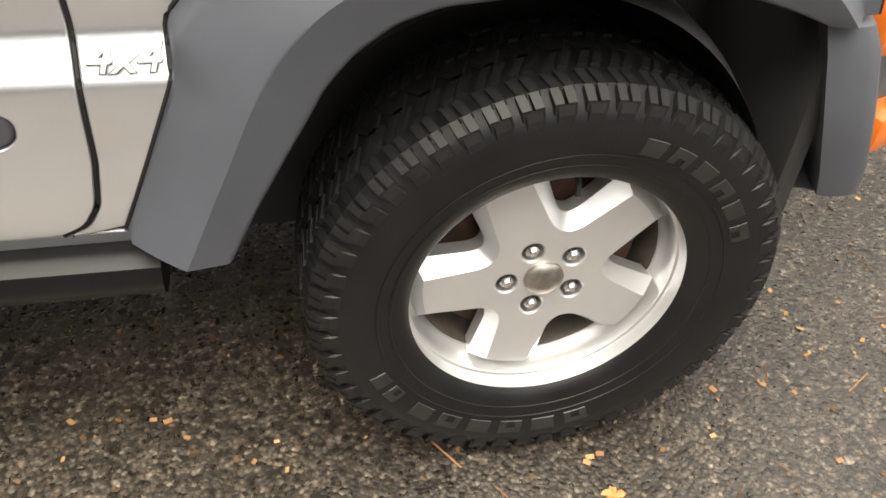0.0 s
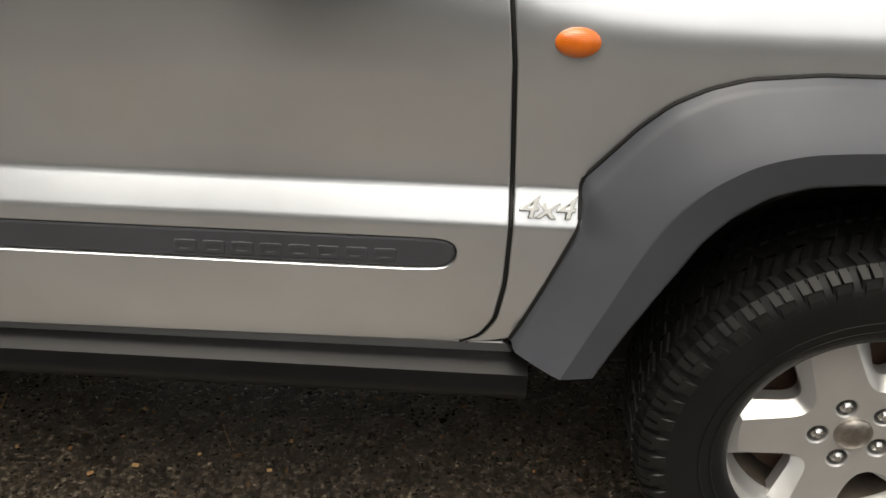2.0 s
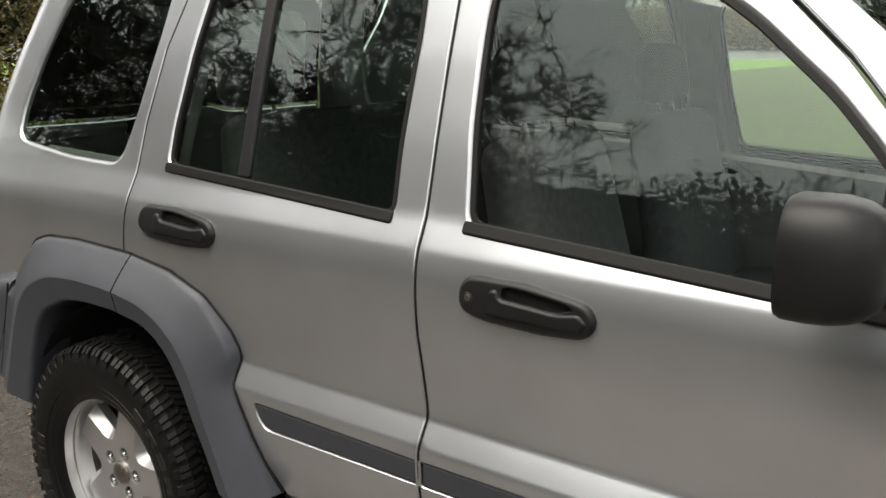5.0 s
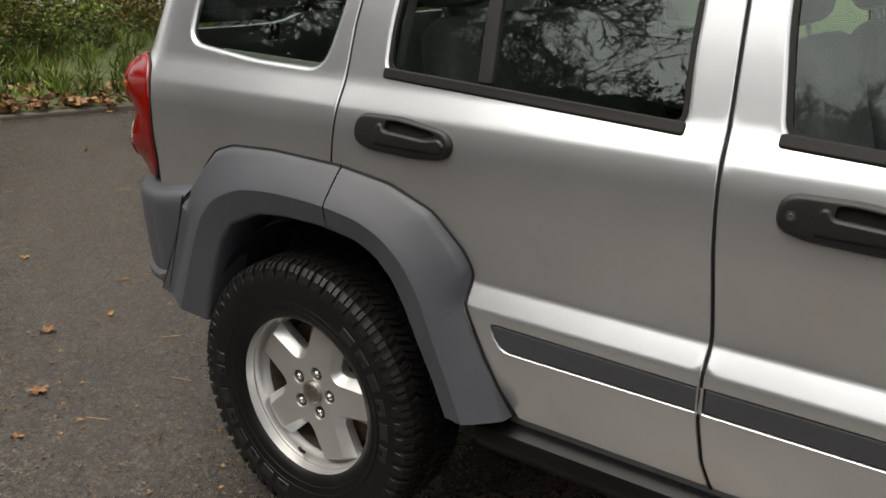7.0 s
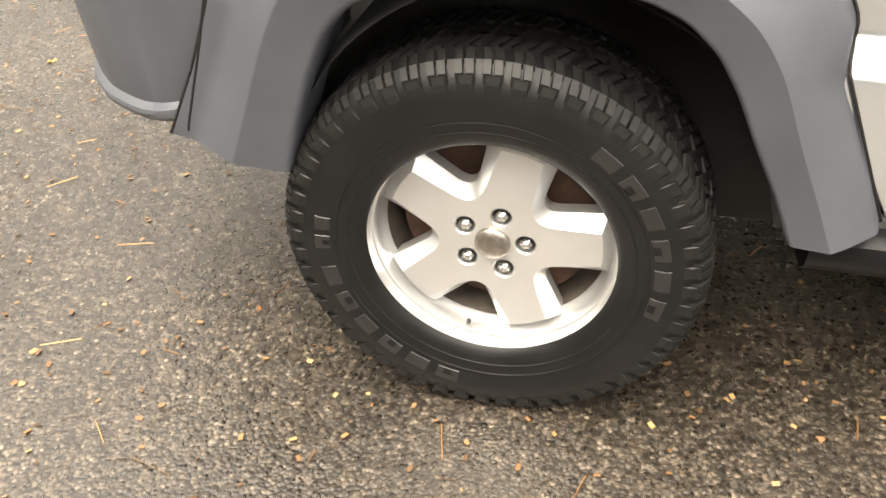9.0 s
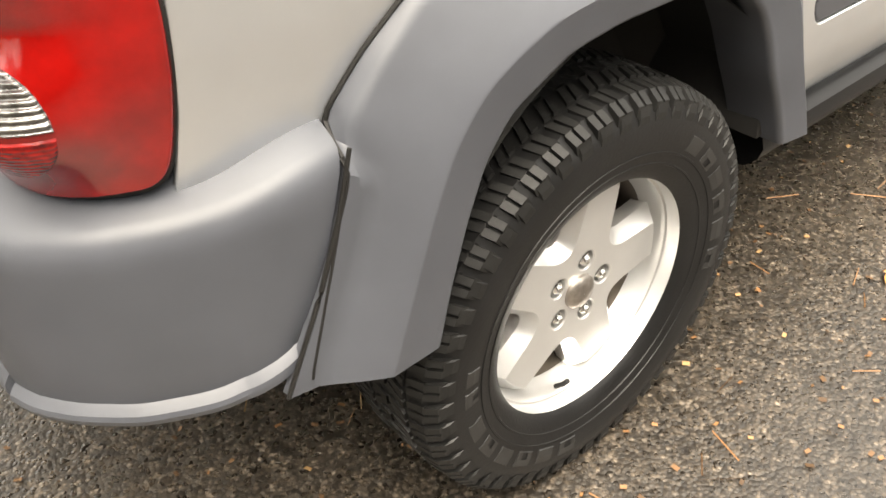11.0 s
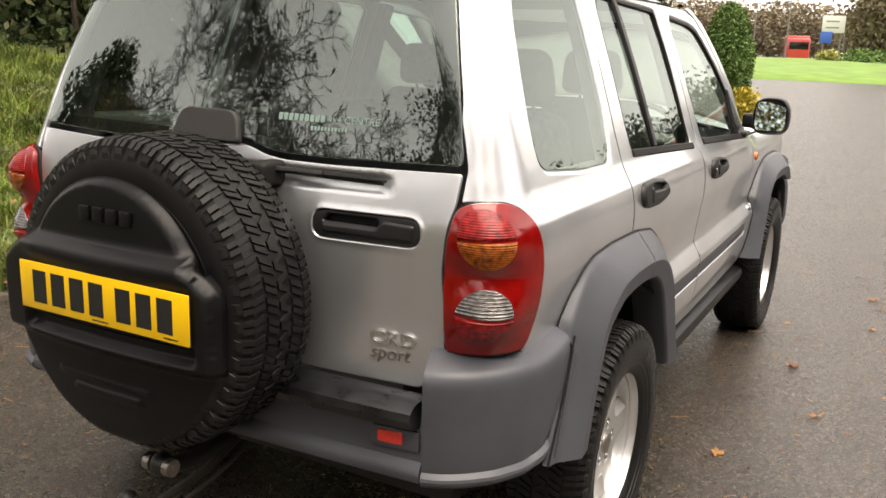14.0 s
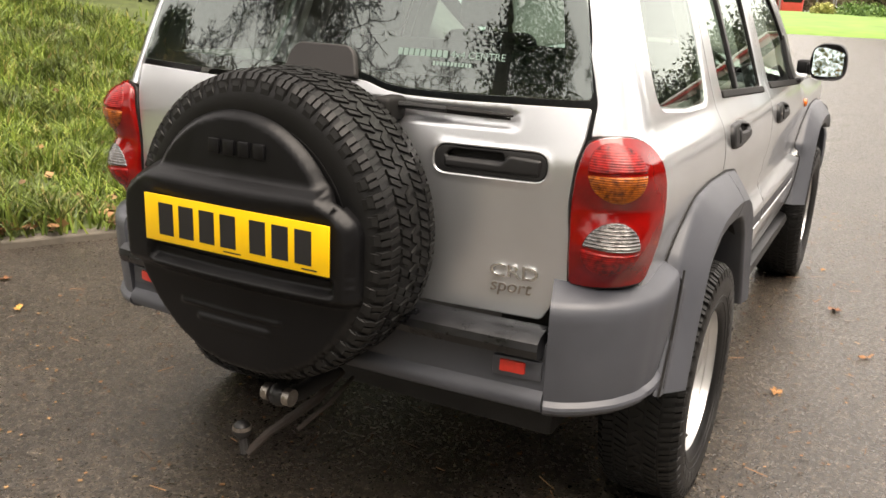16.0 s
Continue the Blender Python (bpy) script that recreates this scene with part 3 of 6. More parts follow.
pane = panel("rear_window", rounded(PANE, [.02, .0, .02, .02, .02, .02, .02, .02, .0, .02] + [0] * 11), [], rear_glass_skin, REARGLASS, car, "dark tinted rear window", lift=0.002, gap=0.002, edge=0.003, thick=0.003, cell=0.05)
pane.visible_shadow = False


def roof_edge(p):
    return 1.736 - 0.022 * (p / 0.43) ** 2 - 0.030 * (abs(p) / 0.54) ** 6


HEAD = [(p / 100, roof_edge(p / 100)) for p in range(54, -55, -6)] + [(-.545, 1.645), (-.476, 1.662), (.476, 1.662), (.545, 1.645)]
panel("roof_end", rounded(HEAD, 0.004), [], back_skin, SILVER, car, "silver roof end above the window", gap=0, edge=0.001, drop=0, cell=0.03)
rows = []
for k in range(49):
    x = -0.56 + k * (1.60 + 0.56) / 48
    row = []
    for j in range(31):
        v = -1 + j / 15
        w = half_width(1.648) + 0.0015 - (0.035 * max(0, (x - 1.1) / 0.5) ** 2)
        z = 1.647 + 0.108 * (1 - abs(v) ** 3.0)
        if x > 1.0:
            z -= 0.16 * ((x - 1.0) / 0.6) ** 2 * (0.6 + 0.4 * (1 - v * v))
        f = max(0.0, (-0.20 - x) / 0.36)
        f = f ** 2.2
        we = w * (1 - f) + 0.54 * f
        end = back_skin(-v * 0.54, roof_edge(v * 0.54))
        z = z * (1 - f) + end[2] * f
        row.append((x * (1 - f) + end[0] * f, -v * we if f < 1 else -v * 0.54, z))
    rows.append(row)
roof = grid_part("roof", rows, SILVER, car, "silver roof panel", recalc=True)

# windscreen, bonnet, front end
rows = []
for k in range(9):
    f = k / 8
    x, z, w = 2.06 - 0.50 * f, 1.12 + 0.50 * f, 0.70 - 0.13 * f
    rows.append([(x - 0.0 + 0.10 * (1 - (j / 8 - 1) ** 2) * (1 - 0.4 * f), (j / 8 - 1) * w, z + 0.02 * f * (1 - (j / 8 - 1) ** 2)) for j in range(17)])
ws = grid_part("windscreen", rows, CLEAR, car, "clear windscreen")
ws.visible_shadow = False
for side in (-1, 1):
    sk = SKINS[side]
    pil = [(2.018, 1.108), (2.045, 1.120), (1.90, 1.285), (1.70, 1.50), (1.58, 1.60), (1.45, 1.655), (1.34, 1.652), (1.45, 1.625), (1.55, 1.566), (1.66, 1.468), (1.765, 1.35), (1.94, 1.172)]
    panel("windscreen_pillar", rounded(pil, 0.006), [], sk, SILVER, car, "silver windscreen pillar", gap=0.001, flip=side == 1, thick=0.06)
rows = []
for k in range(21):
    x = 2.04 + k * 1.10 / 20
    rows.append([(x - 0.06 * (j / 10 - 1) ** 2 * (k / 20), (j / 10 - 1) * (0.772 - 0.07 * (k / 20) ** 2), 1.105 + 0.055 * (1 - (j / 10 - 1) ** 4) - 0.06 * (k / 20) ** 2) for j in range(21)])
grid_part("bonnet", rows, SILVER, car, "silver bonnet", recalc=True)

# rear bumper
SECT = [(-.16, .828), (-.12, .831), (-.085, .830), (-.050, .816), (-.020, .802), (-.011, .796), (-.0045, .786), (-.001, .772), (-.001, .755), (-.003, .70), (-.010, .62), (-.014, .575), (-.016, .560), (-.011, .556), (-.005, .550), (-.003, .543), (-.006, .534), (-.018, .523), (-.06, .510), (-.16, .50)]


def corner_piece(name, parent, side, label=""):
    """A bumper end that rises to meet the arch moulding."""
    fine = smooth_line(CORNER, 40, 3)
    verts, rows = [], plan_line(fine)
    for k, (x, y, nx, ny) in enumerate(rows):
        f = max(0.0, 1 - k / 14)
        up, low = 0.020 * f * f * (3 - 2 * f), 0.025 * max(0.0, 1 - k / 16)
        for d, z in SECT:
            g = min(1.0, max(0.0, (z - .66) / .13))
            back = 0.093 * max(0.0, 1 - k / 14) * min(1.0, max(0.0, (.82 - z) / .28))
            d = d if z > .6 else min(d, -.006) + (d - min(d, -.006)) * min(1.0, k / 16)
            verts.append((x - back + nx * d, side * -(y + ny * d), z + up * g + (low if z < .6 else 0)))
    n = len(SECT)
    faces = [(i * n + j, i * n + j + 1, (i + 1) * n + j + 1, (i + 1) * n + j) for i in range(len(rows) - 1) for j in range(n - 1)]
    faces += [tuple(range(n)), tuple(range(len(verts) - 1, len(verts) - n - 1, -1))]
    ob = mesh_part(name, verts, faces, GREY, parent, label, recalc=True)
    ob.data.set_sharp_from_angle(angle=radians(28))
    return ob


CORNER = [(-.422, -.850), (-.45, -.853), (-.50, -.853), (-.56, -.846), (-.63, -.828), (-.70, -.792), (-.755, -.74), (-.79, -.69), (-.802, -.650)]
def bumper_seam(side):
    bm = bmesh.new()
    tube(bm, [(-.4200 - 0.093 * min(1.0, max(0.0, (.82 - z) / .28)), side * .8535, z + .012 * max(0.0, (z - .70) / .1)) for z in np.linspace(.535, .805, 20)], 0.0028, 6)
    return bm


bumper = corner_piece("rear_bumper", car, -1, "grey plastic rear bumper")
corner_piece("bumper_end", bumper, 1)
for side in (-1, 1):
    part("seam", bumper_seam(side), SEAL, bumper)
MID = [(-.775 - 0.022 * (1 - (k / 10 - 1) ** 2), -.642 + k * .0642) for k in range(21)]
swept("bumper_middle", plan_line(MID), [(-.06, .70), (.0, .69), (.006, .66), (.005, .60), (.006, .580), (.014, .572), (.022, .562), (.024, .550), (.018, .534), (-.01, .518), (-.2, .505)], GREY, bumper)
swept("step_pad", plan_line([(x, y * .99) for x, y in MID]), [(-.04, .66), (-.04, .722), (.0, .728), (.040, .724), (.058, .712), (.062, .695), (.052, .674), (.02, .664)], SCUFFED, bumper, "scuffed black step pad")
# front bumper corner
FRONT = [(2.935, -.868), (2.955, -.875), (2.985, -.876), (3.003, -.872), (3.014, -.860), (3.022, -.835), (3.035, -.810), (3.07, -.796), (3.13, -.772), (3.20, -.72), (3.27, -.62), (3.32, -.45), (3.35, -.2), (3.355, 0)]
FRONT = FRONT + [(x, -y) for x, y in FRONT[-2::-1]]
fb = swept("front_bumper", plan_line(FRONT[::-1]), [(-.10, .80), (-.03, .798), (-.006, .785), (.004, .75), (.006, .66), (.002, .56), (-.01, .51), (-.05, .495), (-.12, .49)], GREY, car, "grey plastic front bumper")
for v in fb.data.vertices:
    if v.co.x < 3.06:
        v.co.x += .10 * max(0.0, .80 - v.co.z) / .3 * min(1.0, (3.06 - v.co.x) / .03)


# wheels
def tyre_profile(r=0.366, w=0.118):
    """Half the outline of a tyre, from the outer bead over the tread to the inner one."""
    h = [(0.214, 0.092), (0.222, 0.101), (0.235, 0.106), (0.243, .1085), (.2435, .1100), (.2465, .1105), (.247, .1095), (0.262, 0.113), (.2625, .1145), (.2655, .115), (.266, .1137), (0.290, w), (0.315, w - .001), (0.330, 0.112), (0.341, 0.105), (0.349, 0.098), (r - .008, 0.092), (r - .006, 0.06), (r - .004, 0.0)]
    return h + [(a, -b) for a, b in h[-2::-1]]


def build_wheel(m, turn, label, spare=False):
    wheel = tagged(new("wheel"), label)
    wheel.parent = car
    bm = bmesh.new()
    lathe(bm, tyre_profile(), 96)
    tyre = part("tyre", bm, RUBBER, wheel, "black all-terrain tyre")
    verts, faces = [], []
    lugs = 52

    def lug(a, d, y0, y1, skew, r0, r1, foot):
        """One rubber block from y0 to y1, foot metres deep, its top at radius r0 and r1."""
        b = len(verts)
        for y, rr, sk_ in ((y0, r0, -skew), (y1, r1, skew)):
            for s_, rad, q in ((-1, rr - foot, 1), (1, rr - foot, 1), (-1, rr, .84), (1, rr, .84)):
                verts.append((rad * math.cos(a + s_ * d * q + sk_), y, rad * math.sin(a + s_ * d * q + sk_)))
        faces.extend([(b + 2, b + 3, b + 7, b + 6), (b, b + 2, b + 6, b + 4), (b + 1, b + 5, b + 7, b + 3), (b, b + 1, b + 3, b + 2), (b + 4, b + 6, b + 7, b + 5)])

    for k in range(lugs):
        u = math.tau / lugs
        for sgn, off in ((1, 0.0), (-1, .5)):
            for h in (-.2, .2):
                a = (k + off + h) * u
                lug(a, u * .165, sgn * .066, sgn * .096, sgn * .010, .365, .360, .013)
                lug(a + .010 * .7, u * .165, sgn * .096, sgn * .113, sgn * .004, .360, .346, .016)
            lug((k + off + .02) * u + .010, u * .30, sgn * .1125, sgn * .1165, 0, .344, .330, .012)
            for h in (-.22, .2):
                lug((k + off + .3 + h) * u, u * .17, sgn * .024, sgn * .058, -sgn * .022, .366, .366, .012)
        lug((k + .1) * u, u * .20, -.017, .017, .03, .366, .366, .012)
        lug((k + .6) * u, u * .20, -.017, .017, -.02, .366, .366, .012)
    tread = mesh_part("tread", verts, faces, TREAD, tyre, "blocky tread with worn shoulders", smooth=False, recalc=True)
    tagged(tread, kind="stuff")
    if not spare:
        bm = bmesh.new()
        lathe(bm, [(.197, .022), (.199, .028), (.2035, .035), (.2065, .048), (.2080, .060), (.2100, .0645), (.2140, .0660), (.2165, .0720), (.2182, .0865), (.2208, .0935), (.2245, .0955), (.2285, .0930), (.229, .086), (.226, .08)], 96)
        rim = part("rim", bm, ALLOY, wheel, "silver five-spoke alloy wheel")

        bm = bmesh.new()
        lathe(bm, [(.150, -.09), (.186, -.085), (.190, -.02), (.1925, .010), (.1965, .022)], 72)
        part("barrel", bm, DARK_ALLOY, rim, "mottled dark brown wheel barrel")

        def face(u, v):
            r = math.hypot(u, v)
            return (u, 0.060 - 0.004 * max(0, (0.09 - r) / 0.09) - 0.05 * max(0, r - 0.10) ** 1.5, v)
        def star(tip, gap, out, fillet):
            """The outline of five broad spokes: tip is where the gaps between them end, gap their half angle at the rim."""
            pts = []
            for k in range(5):
                a = turn + k * math.tau / 5
                span = math.pi / 5 - gap
                pts += [Vector((out * math.cos(a + span * q), out * math.sin(a + span * q))) for q in (-1, -.75, -.5, -.25, 0, .25, .5, .75, 1)]
                c = a + math.pi / 5
                p0 = Vector((out * math.cos(a + span), out * math.sin(a + span)))
                p1 = Vector((out * math.cos(c + gap), out * math.sin(c + gap)))
                t = Vector((tip * math.cos(c), tip * math.sin(c))) - Vector((math.cos(c), math.sin(c))) * fillet * .35
                f0, f1 = t + (p0 - t).normalized() * fillet, t + (p1 - t).normalized() * fillet
                pts += [p0.lerp(f0, q / 6) for q in range(1, 6)]
                pts += [(1 - q) ** 2 * f0 + 2 * q * (1 - q) * t + q * q * f1 for q in (i / 10 for i in range(11))]
                pts += [f1.lerp(p1, q / 6) for q in range(1, 6)]
            return pts
        wells = []
        for k in range(5):
            c = turn + k * math.tau / 5
            wells.append(rounded([(.05715 * math.cos(c) + .0175 * math.cos(a), .05715 * math.sin(c) + .0175 * math.sin(a)) for a in (i * math.tau / 20 for i in range(20))], 0, 0.02))
        panel("spokes", star(.0915, .44, .187, .050), wells, face, ALLOY, rim, gap=0, edge=0.0025, drop=0.002, thick=0.026, cell=0.014, flip=True, skirt=(star(.109, .325, .2045, .040), .024))
        bm = bmesh.new()
        lathe(bm, [(.174, -.012), (.176, -.016), (.176, -.032), (.03, -.032)], 48)
        lathe(bm, [(.03, -.010), (.095, -.010), (.100, -.014), (.174, -.012)], 48)
        part("brake_disc", bm, RUST, wheel, "rusty brake disc")
        bm = bmesh.new()
        lathe(bm, [(.0005, .071), (.012, .0705), (.026, .068), (.031, .063), (.032, .05)], 40)
        part("hub_cap", bm, STEEL, wheel, "brushed metal hub cap")
        for k in range(5):
            c = turn + (k + 0.0) * math.tau / 5 + 0.0
            bm = bmesh.new()
            lathe(bm, [(.0005, .0625), (.0055, .062), (.0075, .0585), (.0115, .056), (.0125, .052), (.0128, .03)], 6)
            bmesh.ops.transform(bm, matrix=Matrix.Translation((.05715 * math.cos(c), 0, .05715 * math.sin(c))), verts=bm.verts)
            part("wheel_nut", bm, CHROME, wheel, "chromed wheel nut")
    wheel.matrix_basis = m
    return wheel


for x, turn in ((0.0, radians(104)), (2.649, radians(282))):
    build_wheel(pose(x, -.765, .358, 0, 0, 180), turn, "five-spoke alloy wheel with a black tyre")
    build_wheel(pose(x, .765, .358), turn, "five-spoke alloy wheel with a black tyre")

# spare wheel
spare = build_wheel(pose(-.905, .0, .905, 0, 0, 90), 0, "spare wheel under a black cover on the tailgate", spare=True)
spare.name = "spare_wheel"



# ---- details of the car ----
def on_skin(surf, u, v, lift=0.0, flip=False):
    """A pose on a skin: x along it, y up it, z out of it."""
    n = normal_at(surf, u, v) * (-1 if flip else 1)
    up = (Vector((0, 0, 1)) - n * n.z).normalized()
    right = up.cross(n)
    m = Matrix((right, up, n)).transposed().to_4x4()
    m.translation = Vector(surf(u, v)) + n * lift
    return m


def rib_material(name, color, rough, scale, bump, spec=0.5, coat=0.6, vary=0.12, dark=0.0):
    """Ribbed plastic; dark: how much shade is painted into the colour of the prisms' grooves."""
    m = material(name, color, rough, vary=vary, scale=40 if vary < .3 else 75, coat=coat, spec=spec)
    nt = m.node_tree
    tc = nt.nodes.new("ShaderNodeTexCoord")
    wv = nt.nodes.new("ShaderNodeTexWave")
    wv.bands_direction = "Z"
    wv.inputs["Scale"].default_value, wv.inputs["Distortion"].default_value = scale, 0.5
    wv.inputs["Detail Scale"].default_value = 6.0
    bp = nt.nodes.new("ShaderNodeBump")
    bp.inputs["Strength"].default_value, bp.inputs["Distance"].default_value = bump, 0.004
    nt.links.new(tc.outputs["Object"], wv.inputs["Vector"])
    nt.links.new(wv.outputs["Fac"], bp.inputs["Height"])
    b = nt.nodes["Principled BSDF"]
    nt.links.new(bp.outputs[0], b.inputs["Normal"])
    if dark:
        groove_shade = nt.nodes.new("ShaderNodeMapRange")
        groove_shade.inputs["To Min"].default_value = 1 - dark
        nt.links.new(wv.outputs["Fac"], groove_shade.inputs["Value"])
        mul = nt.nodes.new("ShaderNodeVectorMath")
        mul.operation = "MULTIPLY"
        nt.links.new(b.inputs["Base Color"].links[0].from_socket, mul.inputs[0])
        nt.links.new(groove_shade.outputs[0], mul.inputs[1])
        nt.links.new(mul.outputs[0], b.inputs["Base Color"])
    return m


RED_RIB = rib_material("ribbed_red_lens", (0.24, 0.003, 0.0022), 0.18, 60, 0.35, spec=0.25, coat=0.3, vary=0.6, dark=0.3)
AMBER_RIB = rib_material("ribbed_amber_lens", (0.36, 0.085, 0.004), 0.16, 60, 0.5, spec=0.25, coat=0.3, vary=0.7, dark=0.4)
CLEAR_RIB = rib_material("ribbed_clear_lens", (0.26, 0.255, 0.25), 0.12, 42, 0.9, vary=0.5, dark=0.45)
CLEAR_RIB.node_tree.nodes["Principled BSDF"].inputs["Metallic"].default_value = 0.7
BRAKE = material("faded_red_plastic", (0.40, 0.03, 0.03), 0.3, vary=0.1, scale=20, coat=0.2)
REFLECT = material("bright_red_reflector", (0.72, 0.035, 0.02), 0.2, vary=0.08, scale=90, coat=0.5)
ORANGE = rib_material("orange_lens", (0.58, 0.125, 0.010), 0.2, 120, 0.12)
YELLOW = material("yellow_plate", (0.82, 0.50, 0.01), 0.35, vary=0.05, scale=12)
INK = material("black_ink", (0.01, 0.01, 0.01), 0.5)
WHITE = material("white_print", (0.17, 0.25, 0.22), 0.6)
MIRROR = material("mirror_glass", (0.48, 0.59, 0.61), 0.02, 1.0)
LINER = material("roof_lining", (0.42, 0.42, 0.40), 0.9, vary=0.05)
MATT = material("matt_black_plastic", (0.016, 0.0145, 0.014), 0.6, vary=0.15, scale=14, bump=0.1)
COVER = material("spare_cover_plastic", (0.005, 0.005, 0.0055), 0.36, vary=0.25, scale=9, bump=0.10, bump_scale=500, spec=0.2)


def half_round(c, a, b, top, cut, n=18):
    """Half of an ellipse, above or below a level line."""
    ang = [math.pi * k / n for k in range(n + 1)]
    pts = [(c[0] + a * math.cos(t), c[1] + (1 if top else -1) * b * math.sin(t)) for t in ang]
    pts = [(x, max(z, cut) if top else min(z, cut)) for x, z in pts]
    return pts if top else pts[::-1]


def lamp_details(side, lamp):
    sk, fl = lamp_skin(side), side == 1
    kw = dict(gap=0, edge=0.004, drop=0.003, thick=0.008, flip=fl, cell=0.012)
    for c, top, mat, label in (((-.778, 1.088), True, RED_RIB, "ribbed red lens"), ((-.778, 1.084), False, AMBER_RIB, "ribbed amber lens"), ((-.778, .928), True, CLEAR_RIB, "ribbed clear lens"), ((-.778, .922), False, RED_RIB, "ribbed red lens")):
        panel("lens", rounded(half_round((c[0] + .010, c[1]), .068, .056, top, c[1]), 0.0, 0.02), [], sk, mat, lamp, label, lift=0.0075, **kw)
    shape = rounded(LAMP, LAMP_R)
    panel("gasket", inset(shape, -0.0062), [inset(shape, 0.004)], SKINS[side], SEAL, lamp, "black lamp gasket", lift=0.003, gap=0, edge=0.001, drop=0.001, thick=0.02, flip=fl, fine=False)
    # rounded swage round each lens group
    for z in (1.086, .925):
        bm = bmesh.new()
        pts = []
        for k in range(33):
            t = math.tau * k / 32
            u, v = -.768 + .074 * math.cos(t), z + .062 * math.sin(t)
            pts.append(Vector(sk(u, v)) )
        tube(bm, pts, 0.0032, 8, caps=False)
        part("lens_rim", bm, RED, lamp)


for lamp_ob, side in zip([o for o in car.children if o.name.startswith("tail_lamp")], (-1, 1)):
    lamp_details(side, lamp_ob)

HAND = [(1.091, 1.058), (1.108, 1.078), (1.218, 1.080), (1.335, 1.066), (1.354, 1.042), (1.339, 1.013), (1.254, 1.006), (1.135, 1.010), (1.093, 1.022)]
RECESS = [(1.178, 1.052), (1.285, 1.046), (1.318, 1.056), (1.300, 1.064), (1.200, 1.073), (1.180, 1.070)]
GRIP = [(1.150, 1.020), (1.330, 1.020), (1.345, 1.038), (1.328, 1.052), (1.288, 1.045), (1.178, 1.051), (1.172, 1.066), (1.155, 1.064)]


def door_handle(side, door, dx, dz, lock):
    sk, fl = SKINS[side], side == 1
    mv = lambda pts: [(x + dx, z + dz - (x - 1.22) * 0.0) for x, z in pts]
    h = panel("door_handle", inset(rounded(mv(HAND), 0.022, 0.012), -0.004), [rounded(mv(RECESS), 0.006, 0.012)], sk, BLACK, door, "black plastic door handle", lift=0.015, gap=0, edge=0.011, drop=0.010, thick=0.014, flange=(.002, .002), flip=fl, cell=0.012)
    panel("grip", rounded(mv(GRIP), 0.008, 0.012), [], sk, BLACK, h, lift=0.0195, gap=0, edge=0.007, drop=0.004, thick=0.012, flip=fl, cell=0.012)
    panel("recess", inset(rounded(mv(RECESS), 0.006, 0.012), -0.004), [], sk, SEAL, h, lift=0.0012, gap=0, edge=0.001, thick=0.002, flip=fl, cell=0.03)
    if lock:
        bm = bmesh.new()
        lathe(bm, [(.0005, .0), (.009, .0), (.010, -.002), (.014, -.002), (.0155, -.005), (.016, -.012)], 24)
        bmesh.ops.transform(bm, matrix=on_skin(sk, 1.113 + dx, 1.044 + dz, 0.0165, fl) @ pose(0, 0, 0, 90), verts=bm.verts)
        part("lock", bm, MATT, h, "round door lock in a black bezel")
        bm = bmesh.new()
        lathe(bm, [(.0005, .0012), (.0055, .0012), (.0065, -.001)], 16)
        bmesh.ops.transform(bm, matrix=on_skin(sk, 1.113 + dx, 1.044 + dz, 0.0165, fl) @ pose(0, 0, 0, 90), verts=bm.verts)
        part("key_barrel", bm, STEEL, h, "small metal key barrel")
    return h


